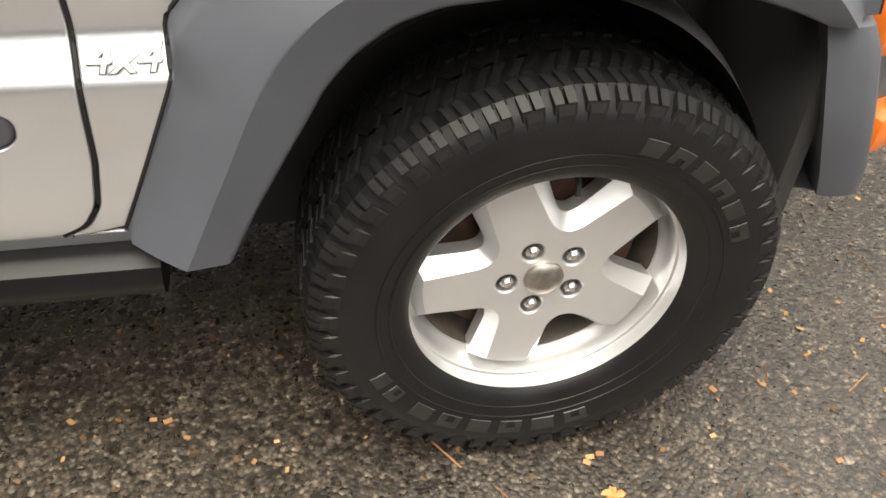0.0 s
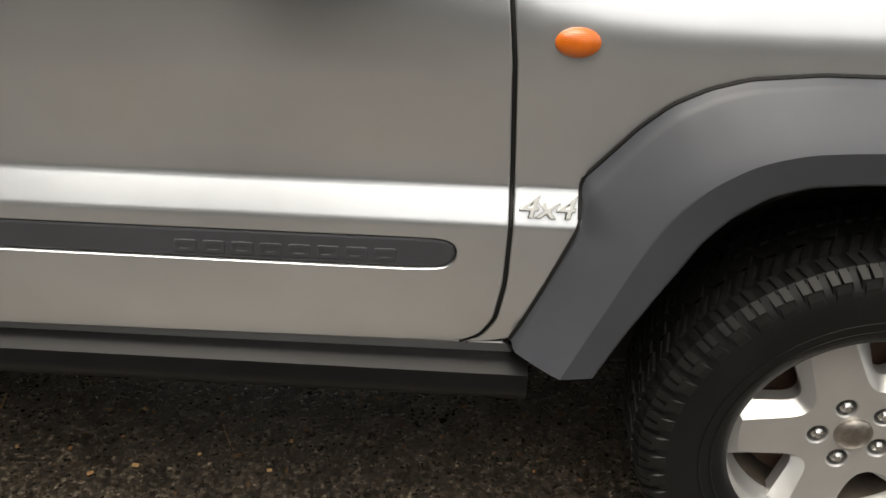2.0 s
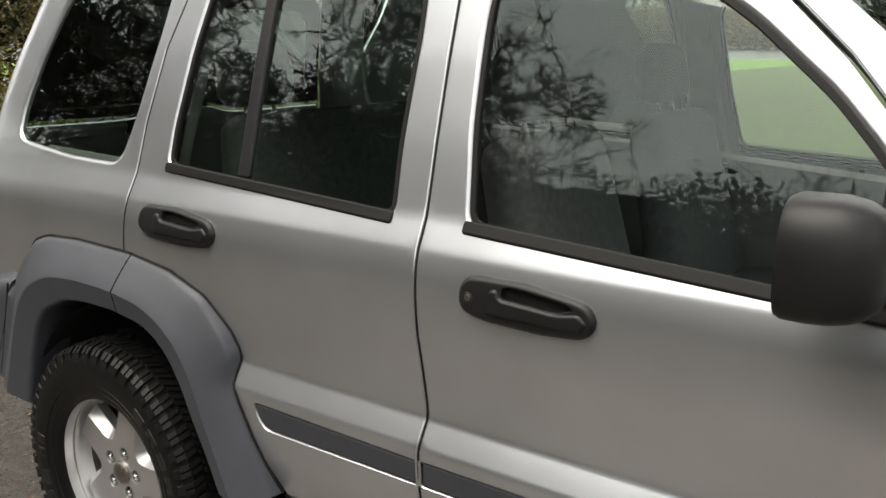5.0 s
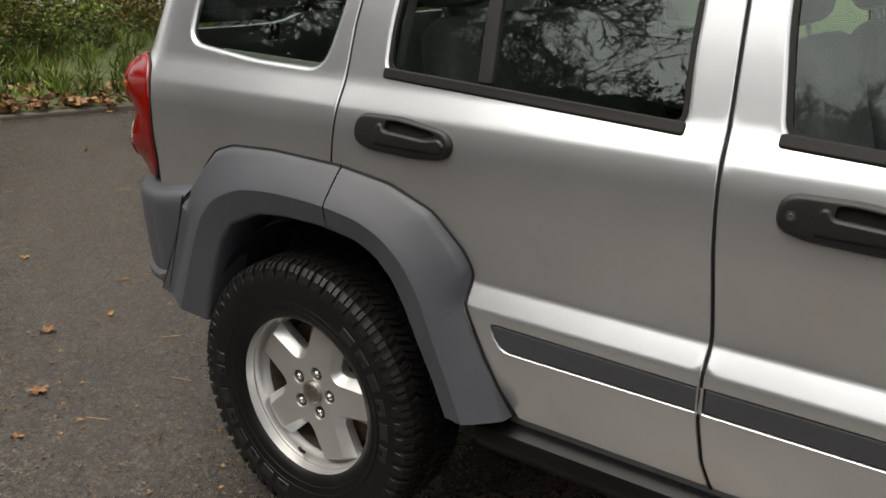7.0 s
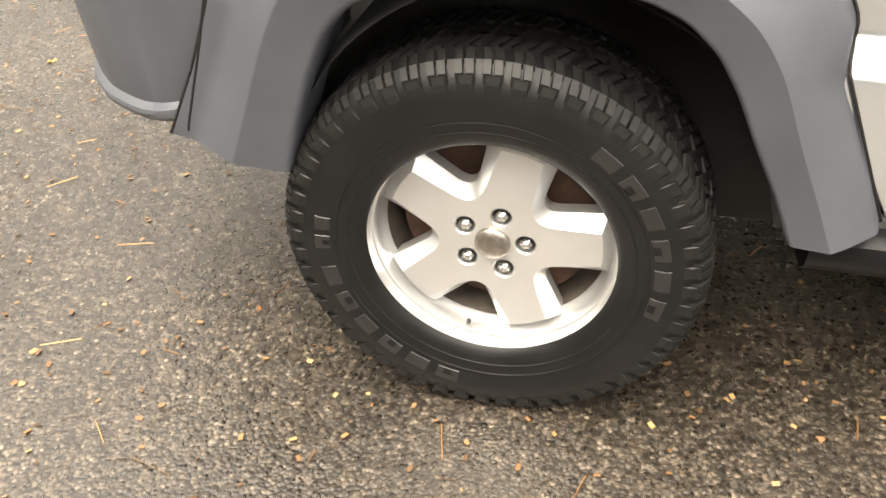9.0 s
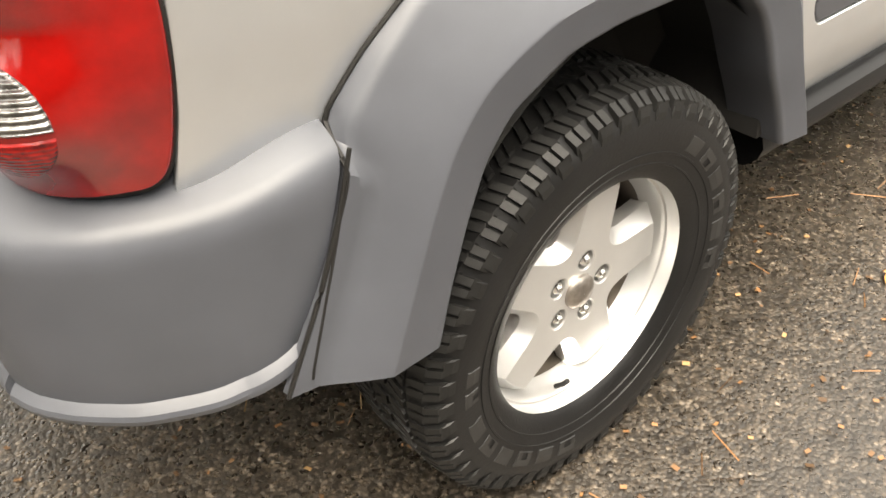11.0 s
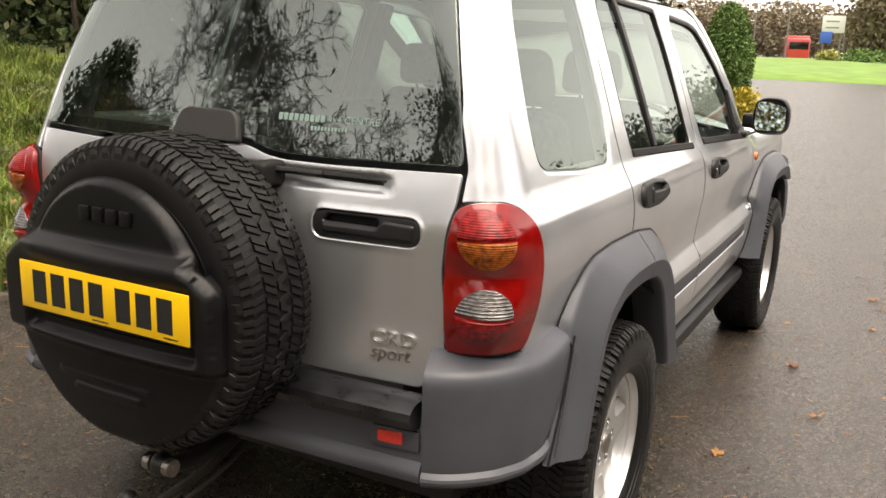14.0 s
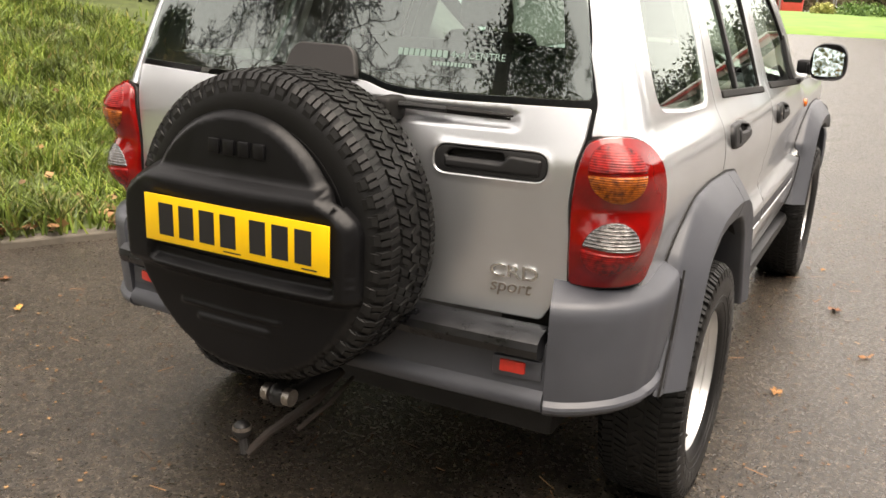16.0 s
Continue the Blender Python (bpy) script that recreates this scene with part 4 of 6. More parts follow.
for side, fd, rd in zip((-1, 1), [o for o in car.children if o.name.startswith("front_door")], [o for o in car.children if o.name.startswith("rear_door")]):
    sk, fl = SKINS[side], side == 1
    door_handle(side, fd, 0, 0, True)
    door_handle(side, rd, -.924, .022, False)
    # sail panel and mirror
    panel("sail_panel", rounded([(1.735, 1.122), (1.905, 1.108), (1.902, 1.125), (1.748, 1.325), (1.735, 1.325)], 0.006), [], sk, BLACK, fd, "black mirror mounting panel", lift=0.003, gap=0, edge=0.004, drop=0.003, thick=0.016, flip=fl)
    for k in range(5):
        bm = bmesh.new()
        z = 1.285 - k * 0.022
        tube(bm, [Vector(sk(1.745 + 0.012 * k * .6, z)) + Vector((0, side * .004, 0)), Vector(sk(1.763 + 0.013 * k, z - .001)) + Vector((0, side * .004, 0))], 0.0016, 6)
        part("rib", bm, SEAL, fd)
    mir = tagged(new("door_mirror"), "black door mirror on a short arm")
    mir.parent = car
    bm = bmesh.new()
    rings = []
    for x, hw, hz, cz in ((1.672, .080, .064, 1.226), (1.664, .088, .071, 1.226), (1.672, .092, .074, 1.226), (1.700, .093, .0745, 1.226), (1.735, .091, .0735, 1.227), (1.765, .084, .069, 1.227), (1.788, .072, .061, 1.226), (1.804, .055, .049, 1.224), (1.813, .034, .032, 1.222), (1.816, .010, .010, 1.221)):
        ring = []
        for k in range(40):
            a = math.tau * k / 40
            c, t = math.cos(a), math.sin(a)
            u, v = math.copysign(abs(c) ** .58, c), math.copysign(abs(t) ** .58, t)
            v = v * (.93 if v > 0 else 1.0)
            u *= 1 - .13 * max(0.0, v) - .05 * max(0.0, v) ** 2
            ring.append(bm.verts.new((x if x < 1.7 else 1.7 + (x - 1.7) * .74, side * (.934 + .82 * hw * u), cz + 1.1 * hz * v)))
        rings.append(ring)
    for r0, r1 in zip(rings, rings[1:]):
        for k in range(40):
            bm.faces.new((r0[k], r0[(k + 1) % 40], r1[(k + 1) % 40], r1[k]))
    bm.faces.new(rings[-1])
    part("housing", bm, BLACK, mir, "satin black mirror housing", angle=60)
    for name, w_, h_, x_, mat_ in (("frame", .067, .066, 1.672, SEAL), ("mirror", .063, .062, 1.668, MIRROR)):
        g = panel(name, rounded([(-w_, -h_), (w_, -h_), (w_, h_), (-w_, h_)], 0.030), [], lambda u, v: (0.0, u, v), mat_, mir, "mirror glass" if name == "mirror" else "", gap=0, edge=0.002, drop=0.001, thick=0.006, flip=True)
        g.matrix_local = pose(x_, side * .933, 1.223, 0, 4 if name == "mirror" else 0, side * (-7 if name == "mirror" else -6))
    bm = bmesh.new()
    box(bm, (1.822, side * .845, 1.190), (.060, .10, .062), 0.014, (0, 0, side * 8), seg=3)
    box(bm, (1.785, side * .875, 1.186), (.085, .07, .056), 0.014, seg=3)
    part("arm", bm, BLACK, mir)
    bm = bmesh.new()
    box(bm, (1.835, side * .806, 1.128), (.12, .036, .024), 0.011, seg=3)
    part("foot", bm, BLACK, mir)

for side, w in zip((-1, 1), [o for o in car.children if o.name.startswith("front_wing")]):
    sk, fl = SKINS[side], side == 1
    bm = bmesh.new()
    bmesh.ops.create_uvsphere(bm, u_segments=28, v_segments=16, radius=1)
    bmesh.ops.scale(bm, vec=(.031, .0205, .012), verts=bm.verts)
    bmesh.ops.transform(bm, matrix=on_skin(sk, 2.122, 1.000, 0.0, fl), verts=bm.verts)
    ind = part("side_indicator", bm, ORANGE, w, "orange oval side indicator", angle=80)
    for a, b in ((.018, .010), (.010, .005)):
        bm = bmesh.new()
        m = on_skin(sk, 2.122, 1.000, 0.0112, fl)
        tube(bm, [m @ Vector((a * math.cos(t), b * math.sin(t), -.002 * (a / .018) ** 2)) for t in (k * math.tau / 24 for k in range(25))], 0.0009, 6, caps=False)
        part("ring", bm, ORANGE, ind)
    lettering("badge", "4x4", 0.047, 0.003, BADGE, w, on_skin(sk, 2.101, .749, 0.004, fl), "chrome 4x4 badge", shear=0.25, bevel=0.0012, stretch=1.15)

# raised blank letter bars on the front doors' strips
for side, fd in zip((-1, 1), [o for o in car.children if o.name.startswith("front_door")]):
    sk, fl = SKINS[side], side == 1
    for k in range(8):
        x0 = 1.545 + k * .0433
        z0 = .655 if fl else .655
        panel("letter_bar", rounded([(x0, z0 - .001), (x0 + .034, z0 - .001), (x0 + .036, z0 + .022), (x0 + .002, z0 + .022)], 0.004, 0.02), [inset(rounded([(x0, z0), (x0 + .034, z0), (x0 + .034, z0 + .021), (x0, z0 + .021)], 0.002, 0.02), 0.006)], sk, STRIP, fd, lift=0.0005, gap=0, edge=0.0012, drop=0.001, thick=0.002, flip=fl, fine=False)

# tailgate: handle, badges, wiper, cover box, window print
h = panel("gate_handle", inset(rounded(HANDLE, 0.034), 0.0015), [rounded([(.345, 1.088), (.49, 1.088), (.485, 1.106), (.36, 1.106)], 0.008)], back_skin, BLACK, gate, "black plastic tailgate handle", lift=0.001, gap=0, edge=0.006, drop=0.004, thick=0.02, cell=0.015)
panel("grip", rounded([(.345, 1.062), (.575, 1.062), (.578, 1.100), (.50, 1.104), (.485, 1.084), (.345, 1.084)], 0.008, 0.012), [], back_skin, BLACK, h, lift=0.006, gap=0, edge=0.008, drop=0.005, thick=0.012, cell=0.015)
panel("recess", rounded([(.34, 1.082), (.495, 1.082), (.49, 1.110), (.35, 1.110)], 0.008), [], back_skin, SEAL, h, lift=-0.025, gap=0, edge=0.001, thick=0.002)
lettering("badge", "CRD", 0.044, 0.0022, CHROME, gate, on_skin(back_skin, .528, .832, 0.004), "chrome letters CRD", bevel=0.0006, stretch=1.32)
lettering("badge", "sport", 0.044, 0.0018, STEEL, gate, on_skin(back_skin, .520, .795, 0.003), "metal letters sport", bevel=0.0, stretch=1.05, shear=0.15)
wiper = tagged(new("rear_wiper"), "black rear wiper lying in its hollow")
wiper.parent = car
bm = bmesh.new()
bx = back_skin(.203, 1.19)
box(bm, (bx[0] - .030, bx[1], 1.184), (.085, .048, .058), 0.012, seg=3)
part("spindle", bm, SEAL, wiper)
bm = bmesh.new()
tube(bm, [Vector(gate_skin(p, z)) + Vector((-d, 0, 0)) for p, z, d in ((.14, 1.184, .03), (.19, 1.193, .038), (.26, 1.195, .03), (.34, 1.192, .022))], [.008, .010, .008, .006], 8)
part("arm", bm, BLACK, wiper)
bm = bmesh.new()
tube(bm, [Vector(gate_skin(p, 1.194 - .012 * (p - .2))) + Vector((-.016, 0, 0)) for p in (.20, .28, .36, .44, .50)], [.004, .006, .008, .006, .003], 6)
tube(bm, [Vector(gate_skin(p, 1.186 - .012 * (p - .2))) + Vector((-.010, 0, 0)) for p in (.22, .3, .4, .49)], .0035, 6)
part("blade", bm, SEAL, wiper)
panel("window_latch_cover", rounded([(-.128, 1.236), (.092, 1.236), (.070, 1.312), (-.106, 1.312)], [.012, .012, .032, .032]), [], back_skin, MATT, car, "matt black cover plate on the rear window", lift=0.020, gap=0, edge=0.005, drop=0.004, thick=0.014, cell=0.02)
# pale lettering on the rear window, as plain bars
for k in range(9):
    y0 = .186 + k * .0145
    panel("letter_bar", rounded([(y0, 1.302), (y0 + .0115, 1.302), (y0 + .0115, 1.318), (y0, 1.318)], 0.002), [], back_skin, WHITE, pane, lift=0.004, gap=0, edge=0.0005, drop=0, thick=0.0005, fine=False)
lettering("print", "4x4 CENTRE", .0235, .0002, WHITE, pane, on_skin(back_skin, .388, 1.310, 0.004), "pale letters reading 4x4 CENTRE", stretch=1.05)
for k in range(11):
    panel("letter_bar", rounded([(.280 + k * .009, 1.284), (.286 + k * .009, 1.284), (.286 + k * .009, 1.293), (.280 + k * .009, 1.293)], 0.001), [], back_skin, WHITE, pane, lift=0.004, gap=0, edge=0.0005, drop=0, thick=0.0005, fine=False)
# black printed border of the rear window
border = rounded(PANE, [.02, .0, .02, .02, .02, .02, .02, .02, .0, .02] + [0] * 11)
inner_b = rounded([(.600, 1.262), (.560, 1.44), (.525, 1.565), (.47, 1.590), (-.47, 1.590), (-.525, 1.565), (-.560, 1.44), (-.600, 1.262)], 0.05)
panel("window_border", inset(border, 0.002), [inner_b], back_skin, SEAL, pane, "black printed window border", lift=-0.003, gap=0, edge=0.0005, drop=0, thick=0.001, cell=0.06)

# high brake lamp, washer jet, window hinges
panel("brake_lamp", rounded([(-.132, 1.680), (.132, 1.680), (.118, 1.731), (-.118, 1.731)], 0.012), [], back_skin, BRAKE, car, "faded red high-level brake lamp", lift=0.012, gap=0, edge=0.004, drop=0.004, thick=0.014, cell=0.015)
bm = bmesh.new()
box(bm, Vector(back_skin(.185, 1.70)) + Vector((-.008, 0, 0)), (.022, .026, .020), 0.005, (0, 20, 0))
part("washer_jet", bm, BLACK, car)
for s_ in (-1, 1):
    bm = bmesh.new()
    rows_ = []
    for f, wd, dp in ((1.722, .020, .006), (1.716, .027, .016), (1.695, .030, .024), (1.655, .030, .026), (1.62, .028, .024), (1.60, .025, .022), (1.588, .019, .016), (1.582, .010, .008)):
        c = back_skin(s_ * .352, f)
        rows_.append([bm.verts.new((c[0] - dp * q, c[1] + wd * t, c[2])) for t, q in ((-1, -.3), (-1, .6), (-.75, .9), (-.3, 1), (.3, 1), (.75, .9), (1, .6), (1, -.3))])
    for r0, r1 in zip(rows_, rows_[1:]):
        for k in range(7):
            bm.faces.new((r0[k], r0[k + 1], r1[k + 1], r1[k]))
    bm.faces.new(rows_[0])
    bm.faces.new(rows_[-1])
    part("window_hinge", bm, BLACK, car, "black window hinge finger", angle=60)
    # roof ditch moulding and rail
    bm = bmesh.new()
    line = [(-.590, .520, 1.650), (-.582, .526, 1.672), (-.556, .53, 1.697), (-.50, .535, 1.716), (-.46, .535, 1.718)]
    tube(bm, [(x - (.004 if x < -.55 else 0), s_ * y, z - .012) for x, y, z in line], [.011, .014, .017, .017, .012], 10)
    part("roof_moulding", bm, BLACK, car, "black cap at the roof corner")
    bm = bmesh.new()
    tube(bm, [(x, s_ * y, z) for x, y, z in ((-.50, .530, 1.722), (-.46, .530, 1.755), (-.38, .530, 1.782), (-.2, .530, 1.796), (.25, .530, 1.802), (.70, .530, 1.792), (.88, .530, 1.775), (.99, .530, 1.74))], [.022, .022, .018, .015, .0145, .015, .018, .020], 12)
    part("roof_rail", bm, BLACK, car, "black roof rail")
lin = grid_part("roof_lining", [[(-.5 + k * .1, -.608 + j * .076, 1.655 + .05 * (1 - ((j - 8) / 8) ** 4) - .1 * max(0, (-.5 + k * .1 - 1.0) / .5) ** 2) for j in range(17)] for k in range(20)], LINER, car, "pale roof lining")

# rear reflectors and number lamp side
for s_, mid in ((-1, -.567), (1, .567)):
    bm = bmesh.new()
    box(bm, (-.789, mid, .630), (.022, .062, .030), 0.004, (0, 0, -s_ * 6))
    part("reflector", bm, REFLECT, bumper, "small red reflector")
    bm = bmesh.new()
    box(bm, (-.784, mid + s_ * .01, .627), (.02, .12, .050), 0.006, (0, 0, -s_ * 6))
    part("reflector_housing", bm, GREY, bumper)

# front: corner indicators, closing panel
for s_ in (-1, 1):
    bm = bmesh.new()
    box(bm, (3.095, s_ * .797, .762), (.10, .05, .095), 0.012, (0, 0, s_ * -20))
    part("corner_indicator", bm, ORANGE, fb, "orange corner indicator")
    bm = bmesh.new()
    box(bm, (3.165, s_ * .772, .568), (.08, .05, .062), 0.008, (0, 0, s_ * -24))
    part("side_marker", bm, ORANGE, fb, "orange side marker")
bm = bmesh.new()
box(bm, (3.10, 0, .90), (.14, 1.46, .36), 0.03)
part("front_panel", bm, SILVER, car)

# spare wheel cover and plate, in the wheel's own axes
half_bell = [(.335, -.105), (.337, .040), (.328, .072), (.303, .094), (.268, .118)] + [(.272 * math.cos(radians(a)), .010 + .272 * math.sin(radians(a))) for a in range(30, 91, 6)]
low_bell = [(.05, -.352), (.13, -.334), (.205, -.292), (.260, -.240), (.298, -.190), (.326, -.145)]
BELL = [(x + .030, z) for x, z in low_bell + half_bell + [(-x, z) for x, z in half_bell[-2::-1]] + [(-x, z) for x, z in low_bell[::-1]]]
BELL = rounded(BELL, 0.012, 0.02)
BELL_A = np.array([(p.x, p.y) for p in BELL])


def cover_skin(u, v):
    """A domed cover with a boxed-out number-plate holder."""
    d = float(np.min(np.hypot(BELL_A[:, 0] - u, BELL_A[:, 1] - v)))
    h = .134 + .016 * (1 - (u * u + v * v) / .09)
    h += .032 * bump01(v, -.112, .122, .030)
    h += .007 * bump01(v, .084, .128, .030) * bump01(u, -.24, .26, .08)
    h -= .020 * bump01(v, -.088, -.052, .014) * bump01(u, -.255, .265, .02)
    h += .006 * bump01(v, -.125, -.096, .014) * bump01(u, -.25, .26, .05)
    for z0, a, b in ((-.193, -.100, .198), (-.226, -.065, .150)):
        h += .006 * bump01(v, z0 - .007, z0 + .007, .008) * bump01(u, a, b, .02)
    return (u, h - .030 * max(0.0, 1 - d / .026) ** 2, v)


cover = panel("wheel_cover", BELL, [], cover_skin, COVER, spare, "satin black spare-wheel cover", gap=0, edge=0.003, drop=0.003, thick=0.09, flip=True, cell=0.0095)
bm = bmesh.new()
lathe(bm, [(.0005, .09), (.20, .09), (.262, .088), (.27, .06)], 60)
part("hub_cover", bm, UNDER, cover)
for k in range(4):
    bm = bmesh.new()
    box(bm, (.075 - k * .042, .1475, .196), (.030, .008, .034), 0.003)
    part("letter_bar", bm, COVER, cover)
bm = bmesh.new()
box(bm, (.0, .181, .015), (.52, .005, .111), 0.0015)
plate = part("number_plate", bm, YELLOW, spare, "yellow rear number plate with black bars")
x0 = .219
for k in range(7):
    bm = bmesh.new()
    box(bm, (x0 - .025, .1838, .015), (.044, .001, .076), 0.0)
    part("plate_bar", bm, INK, plate)
    x0 -= .061 + (.022 if k == 3 else 0)
for xx, ww in ((.0, .05), (-.21, .04)):
    bm = bmesh.new()
    box(bm, (xx, .1838, -.032), (ww, .001, .003), 0.0)
    part("plate_bar", bm, INK, plate)

# tow bar
GRIMY = material("grimy_iron", (0.022, 0.015, 0.011), 0.7, vary=0.5, scale=40, bump=0.3, bump_scale=120)
tow = tagged(new("tow_bar"), "grimy black tow bar with a ball and socket")
tow.parent = car
bm = bmesh.new()
tube(bm, [(-.70, -.03, .45), (-.80, -.02, .40), (-.90, .06, .325), (-.955, .085, .285)], [.014, .013, .012, .012], 8)
tube(bm, [(-.70, -.07, .44), (-.80, -.06, .40), (-.88, -.02, .35)], .006, 8)
part("bracket", bm, GRIMY, tow, "grimy dark bracket")
for name, c, r, mt in (("ball", (-.955, .100, .350), .025, BLACK), ("ball", (-.95, -.020, .478), .030, BLACK)):
    bm = bmesh.new()
    bmesh.ops.create_uvsphere(bm, u_segments=20, v_segments=12, radius=r)
    bmesh.ops.translate(bm, vec=c, verts=bm.verts)
    part(name, bm, mt, tow, angle=80)
bm = bmesh.new()
tube(bm, [(-.955, .098, .335), (-.955, .092, .285)], .012, 8)
part("neck", bm, UNDER, tow)
bm = bmesh.new()
tube(bm, [(-.95, -.02, .47), (-.86, -.02, .45), (-.72, -.02, .45)], .022, 10)
part("socket_arm", bm, UNDER, tow)
bm = bmesh.new()
tube(bm, [(-.955, .100, .352), (-.955, .100, .362)], [.0252, .0240], 16)
part("collar", bm, STEEL, tow, "shiny worn band on the ball")
for yy in (.012, -.052):
    bm = bmesh.new()
    tube(bm, [(-.955, yy - .010, .480), (-.955, yy + .010, .480)], [.022, .022], 14)
    part("collar", bm, STEEL, tow, "shiny metal collar")

# exhaust and underside
bm = bmesh.new()
box(bm, (1.27, 0, .38), (3.4, 1.10, .22), 0.02)
box(bm, (1.33, 0, .41), (1.5, 1.30, .16), 0.02)
box(bm, (2.66, 0, .60), (.8, 1.05, .5), 0.02)
part("underbody", bm, UNDER, car)
bm = bmesh.new()
tube(bm, [(0, -.68, .358), (0, .68, .358)], .045, 12)
tube(bm, [(2.649, -.68, .358), (2.649, .68, .358)], .03, 12)
part("axle", bm, UNDER, car)
bm = bmesh.new()
tube(bm, [(-.25, -.62, .50), (-.33, -.66, .48), (-.40, -.66, .46)], .027, 12)
part("exhaust_pipe", bm, STEEL, car, "dull metal exhaust pipe")

# seats and dashboard seen through the windows
def seat(name, x, y, width, heads):
    s = tagged(new(name), "grey cloth car seat with a headrest")
    s.parent = car
    bm = bmesh.new()
    box(bm, (x + .25, y, .76), (.50, width, .16), 0.05, (0, -6, 0), seg=4)
    part("cushion", bm, CLOTH, s, angle=60)
    bm = bmesh.new()
    box(bm, (x - .045, y, 1.02), (.14, width, .56), 0.055, (0, -14, 0), seg=4, taper=(.8, .86))
    part("backrest", bm, CLOTH, s, angle=60)
    for hy in heads:
        bm = bmesh.new()
        box(bm, (x - .145, y + hy, 1.395), (.10, .25, .17), 0.045, (0, -8, 0), seg=4, taper=(.9, .85))
        part("headrest", bm, CLOTH, s, angle=60)
        bm = bmesh.new()
        for q in (-.05, .05):
            tube(bm, [(x - .115, y + hy + q, 1.26), (x - .14, y + hy + q, 1.34)], .006, 8)
        part("headrest_post", bm, STEEL, s)


seat("front_seat", 1.10, -.37, .50, (0,))
seat("front_seat", 1.10, .37, .50, (0,))
seat("rear_seat", .28, 0, 1.30, (-.42, .42))
bm = bmesh.new()
box(bm, (1.90, 0, .98), (.36, 1.45, .20), 0.05, seg=4)
part("dashboard", bm, TRIM, car, "dark grey dashboard", angle=60)
bm = bmesh.new()
tube(bm, [(1.66 + .045 * math.sin(t), -.37 + .185 * math.cos(t), 1.06 + .175 * math.sin(t)) for t in (k * math.tau / 32 for k in range(33))], .014, 8, caps=False)
tube(bm, [(1.66, -.37 - .18, 1.06), (1.69, -.37, 1.05), (1.66, -.37 + .18, 1.06)], .02, 8)
tube(bm, [(1.68, -.37, 1.05), (1.90, -.37, .96)], .03, 8)
part("steering_wheel", bm, BLACK, car, "black steering wheel")
bm = bmesh.new()
box(bm, (1.27, 0, .50), (1.40, 1.38, .03))
box(bm, (-.05, 0, .52), (1.20, 1.02, .03))
part("floor_pan", bm, UNDER, car)

# tyre lettering as blank raised bars, valves
RAISED = material("raised_rubber", (0.012, 0.012, 0.012), 0.42, vary=0.2, scale=30)


def sidewall_bars(wheel, spans, right):
    for a0, a1, n in spans:
        for k in range(n):
            c = radians(a0 + (a1 - a0) * (k + .5) / n)
            hw = radians(abs(a1 - a0) / n * 0.36)
            verts, faces = [], []
            for lay, (dy, q) in enumerate(((0.0, 1.0), (0.0016, .9))):
                for rr in (.272, .286, .300):
                    for t in (-1, -.4, .4, 1):
                        ang = c + hw * t * q
                        if right:
                            ang = math.pi - ang
                        rad = .286 + (rr - .286) * q
                        y = np.interp(rad, [.262, .290, .315], [.113, .118, .117]) + dy - .0004
                        verts.append((rad * math.cos(ang), y, rad * math.sin(ang)))
            for i in range(2):
                for j in range(3):
                    b = 12 + i * 4 + j
                    if not (i == 0 and j == 1 and k % 2):
                        faces.append((b, b + 1, b + 5, b + 4))
            ring = [0, 1, 2, 3, 7, 11, 10, 9, 8, 4]
            for p, q in zip(ring, ring[1:] + ring[:1]):
                faces.append((p, q, q + 12, p + 12))
            mesh_part("letter_bar", verts, faces, RAISED, wheel, smooth=False, recalc=True)


def valve(wheel, ang, right):
    a = radians(ang)
    a = math.pi - a if right else a
    bm = bmesh.new()
    tube(bm, [(.199 * math.cos(a), .058, .199 * math.sin(a)), (.185 * math.cos(a), .072, .185 * math.sin(a)), (.172 * math.cos(a), .080, .172 * math.sin(a))], .0045, 8)
    part("valve", bm, SEAL, wheel, "rubber tyre valve")


WHEELS = [o for o in car.children if o.name.startswith("wheel") and o.type == "EMPTY"]
for wheel in WHEELS:
    right = wheel.location.y < 0
    if wheel.location.x > 1:
        sidewall_bars(wheel, ((76, 18, 6), (203, 219, 2), (223, 292, 6)), right)
        valve(wheel, 84, right)
    else:
        sidewall_bars(wheel, ((58, -16, 6), (168, 184, 2), (189, 262, 6)), right)
        valve(wheel, 258, right)


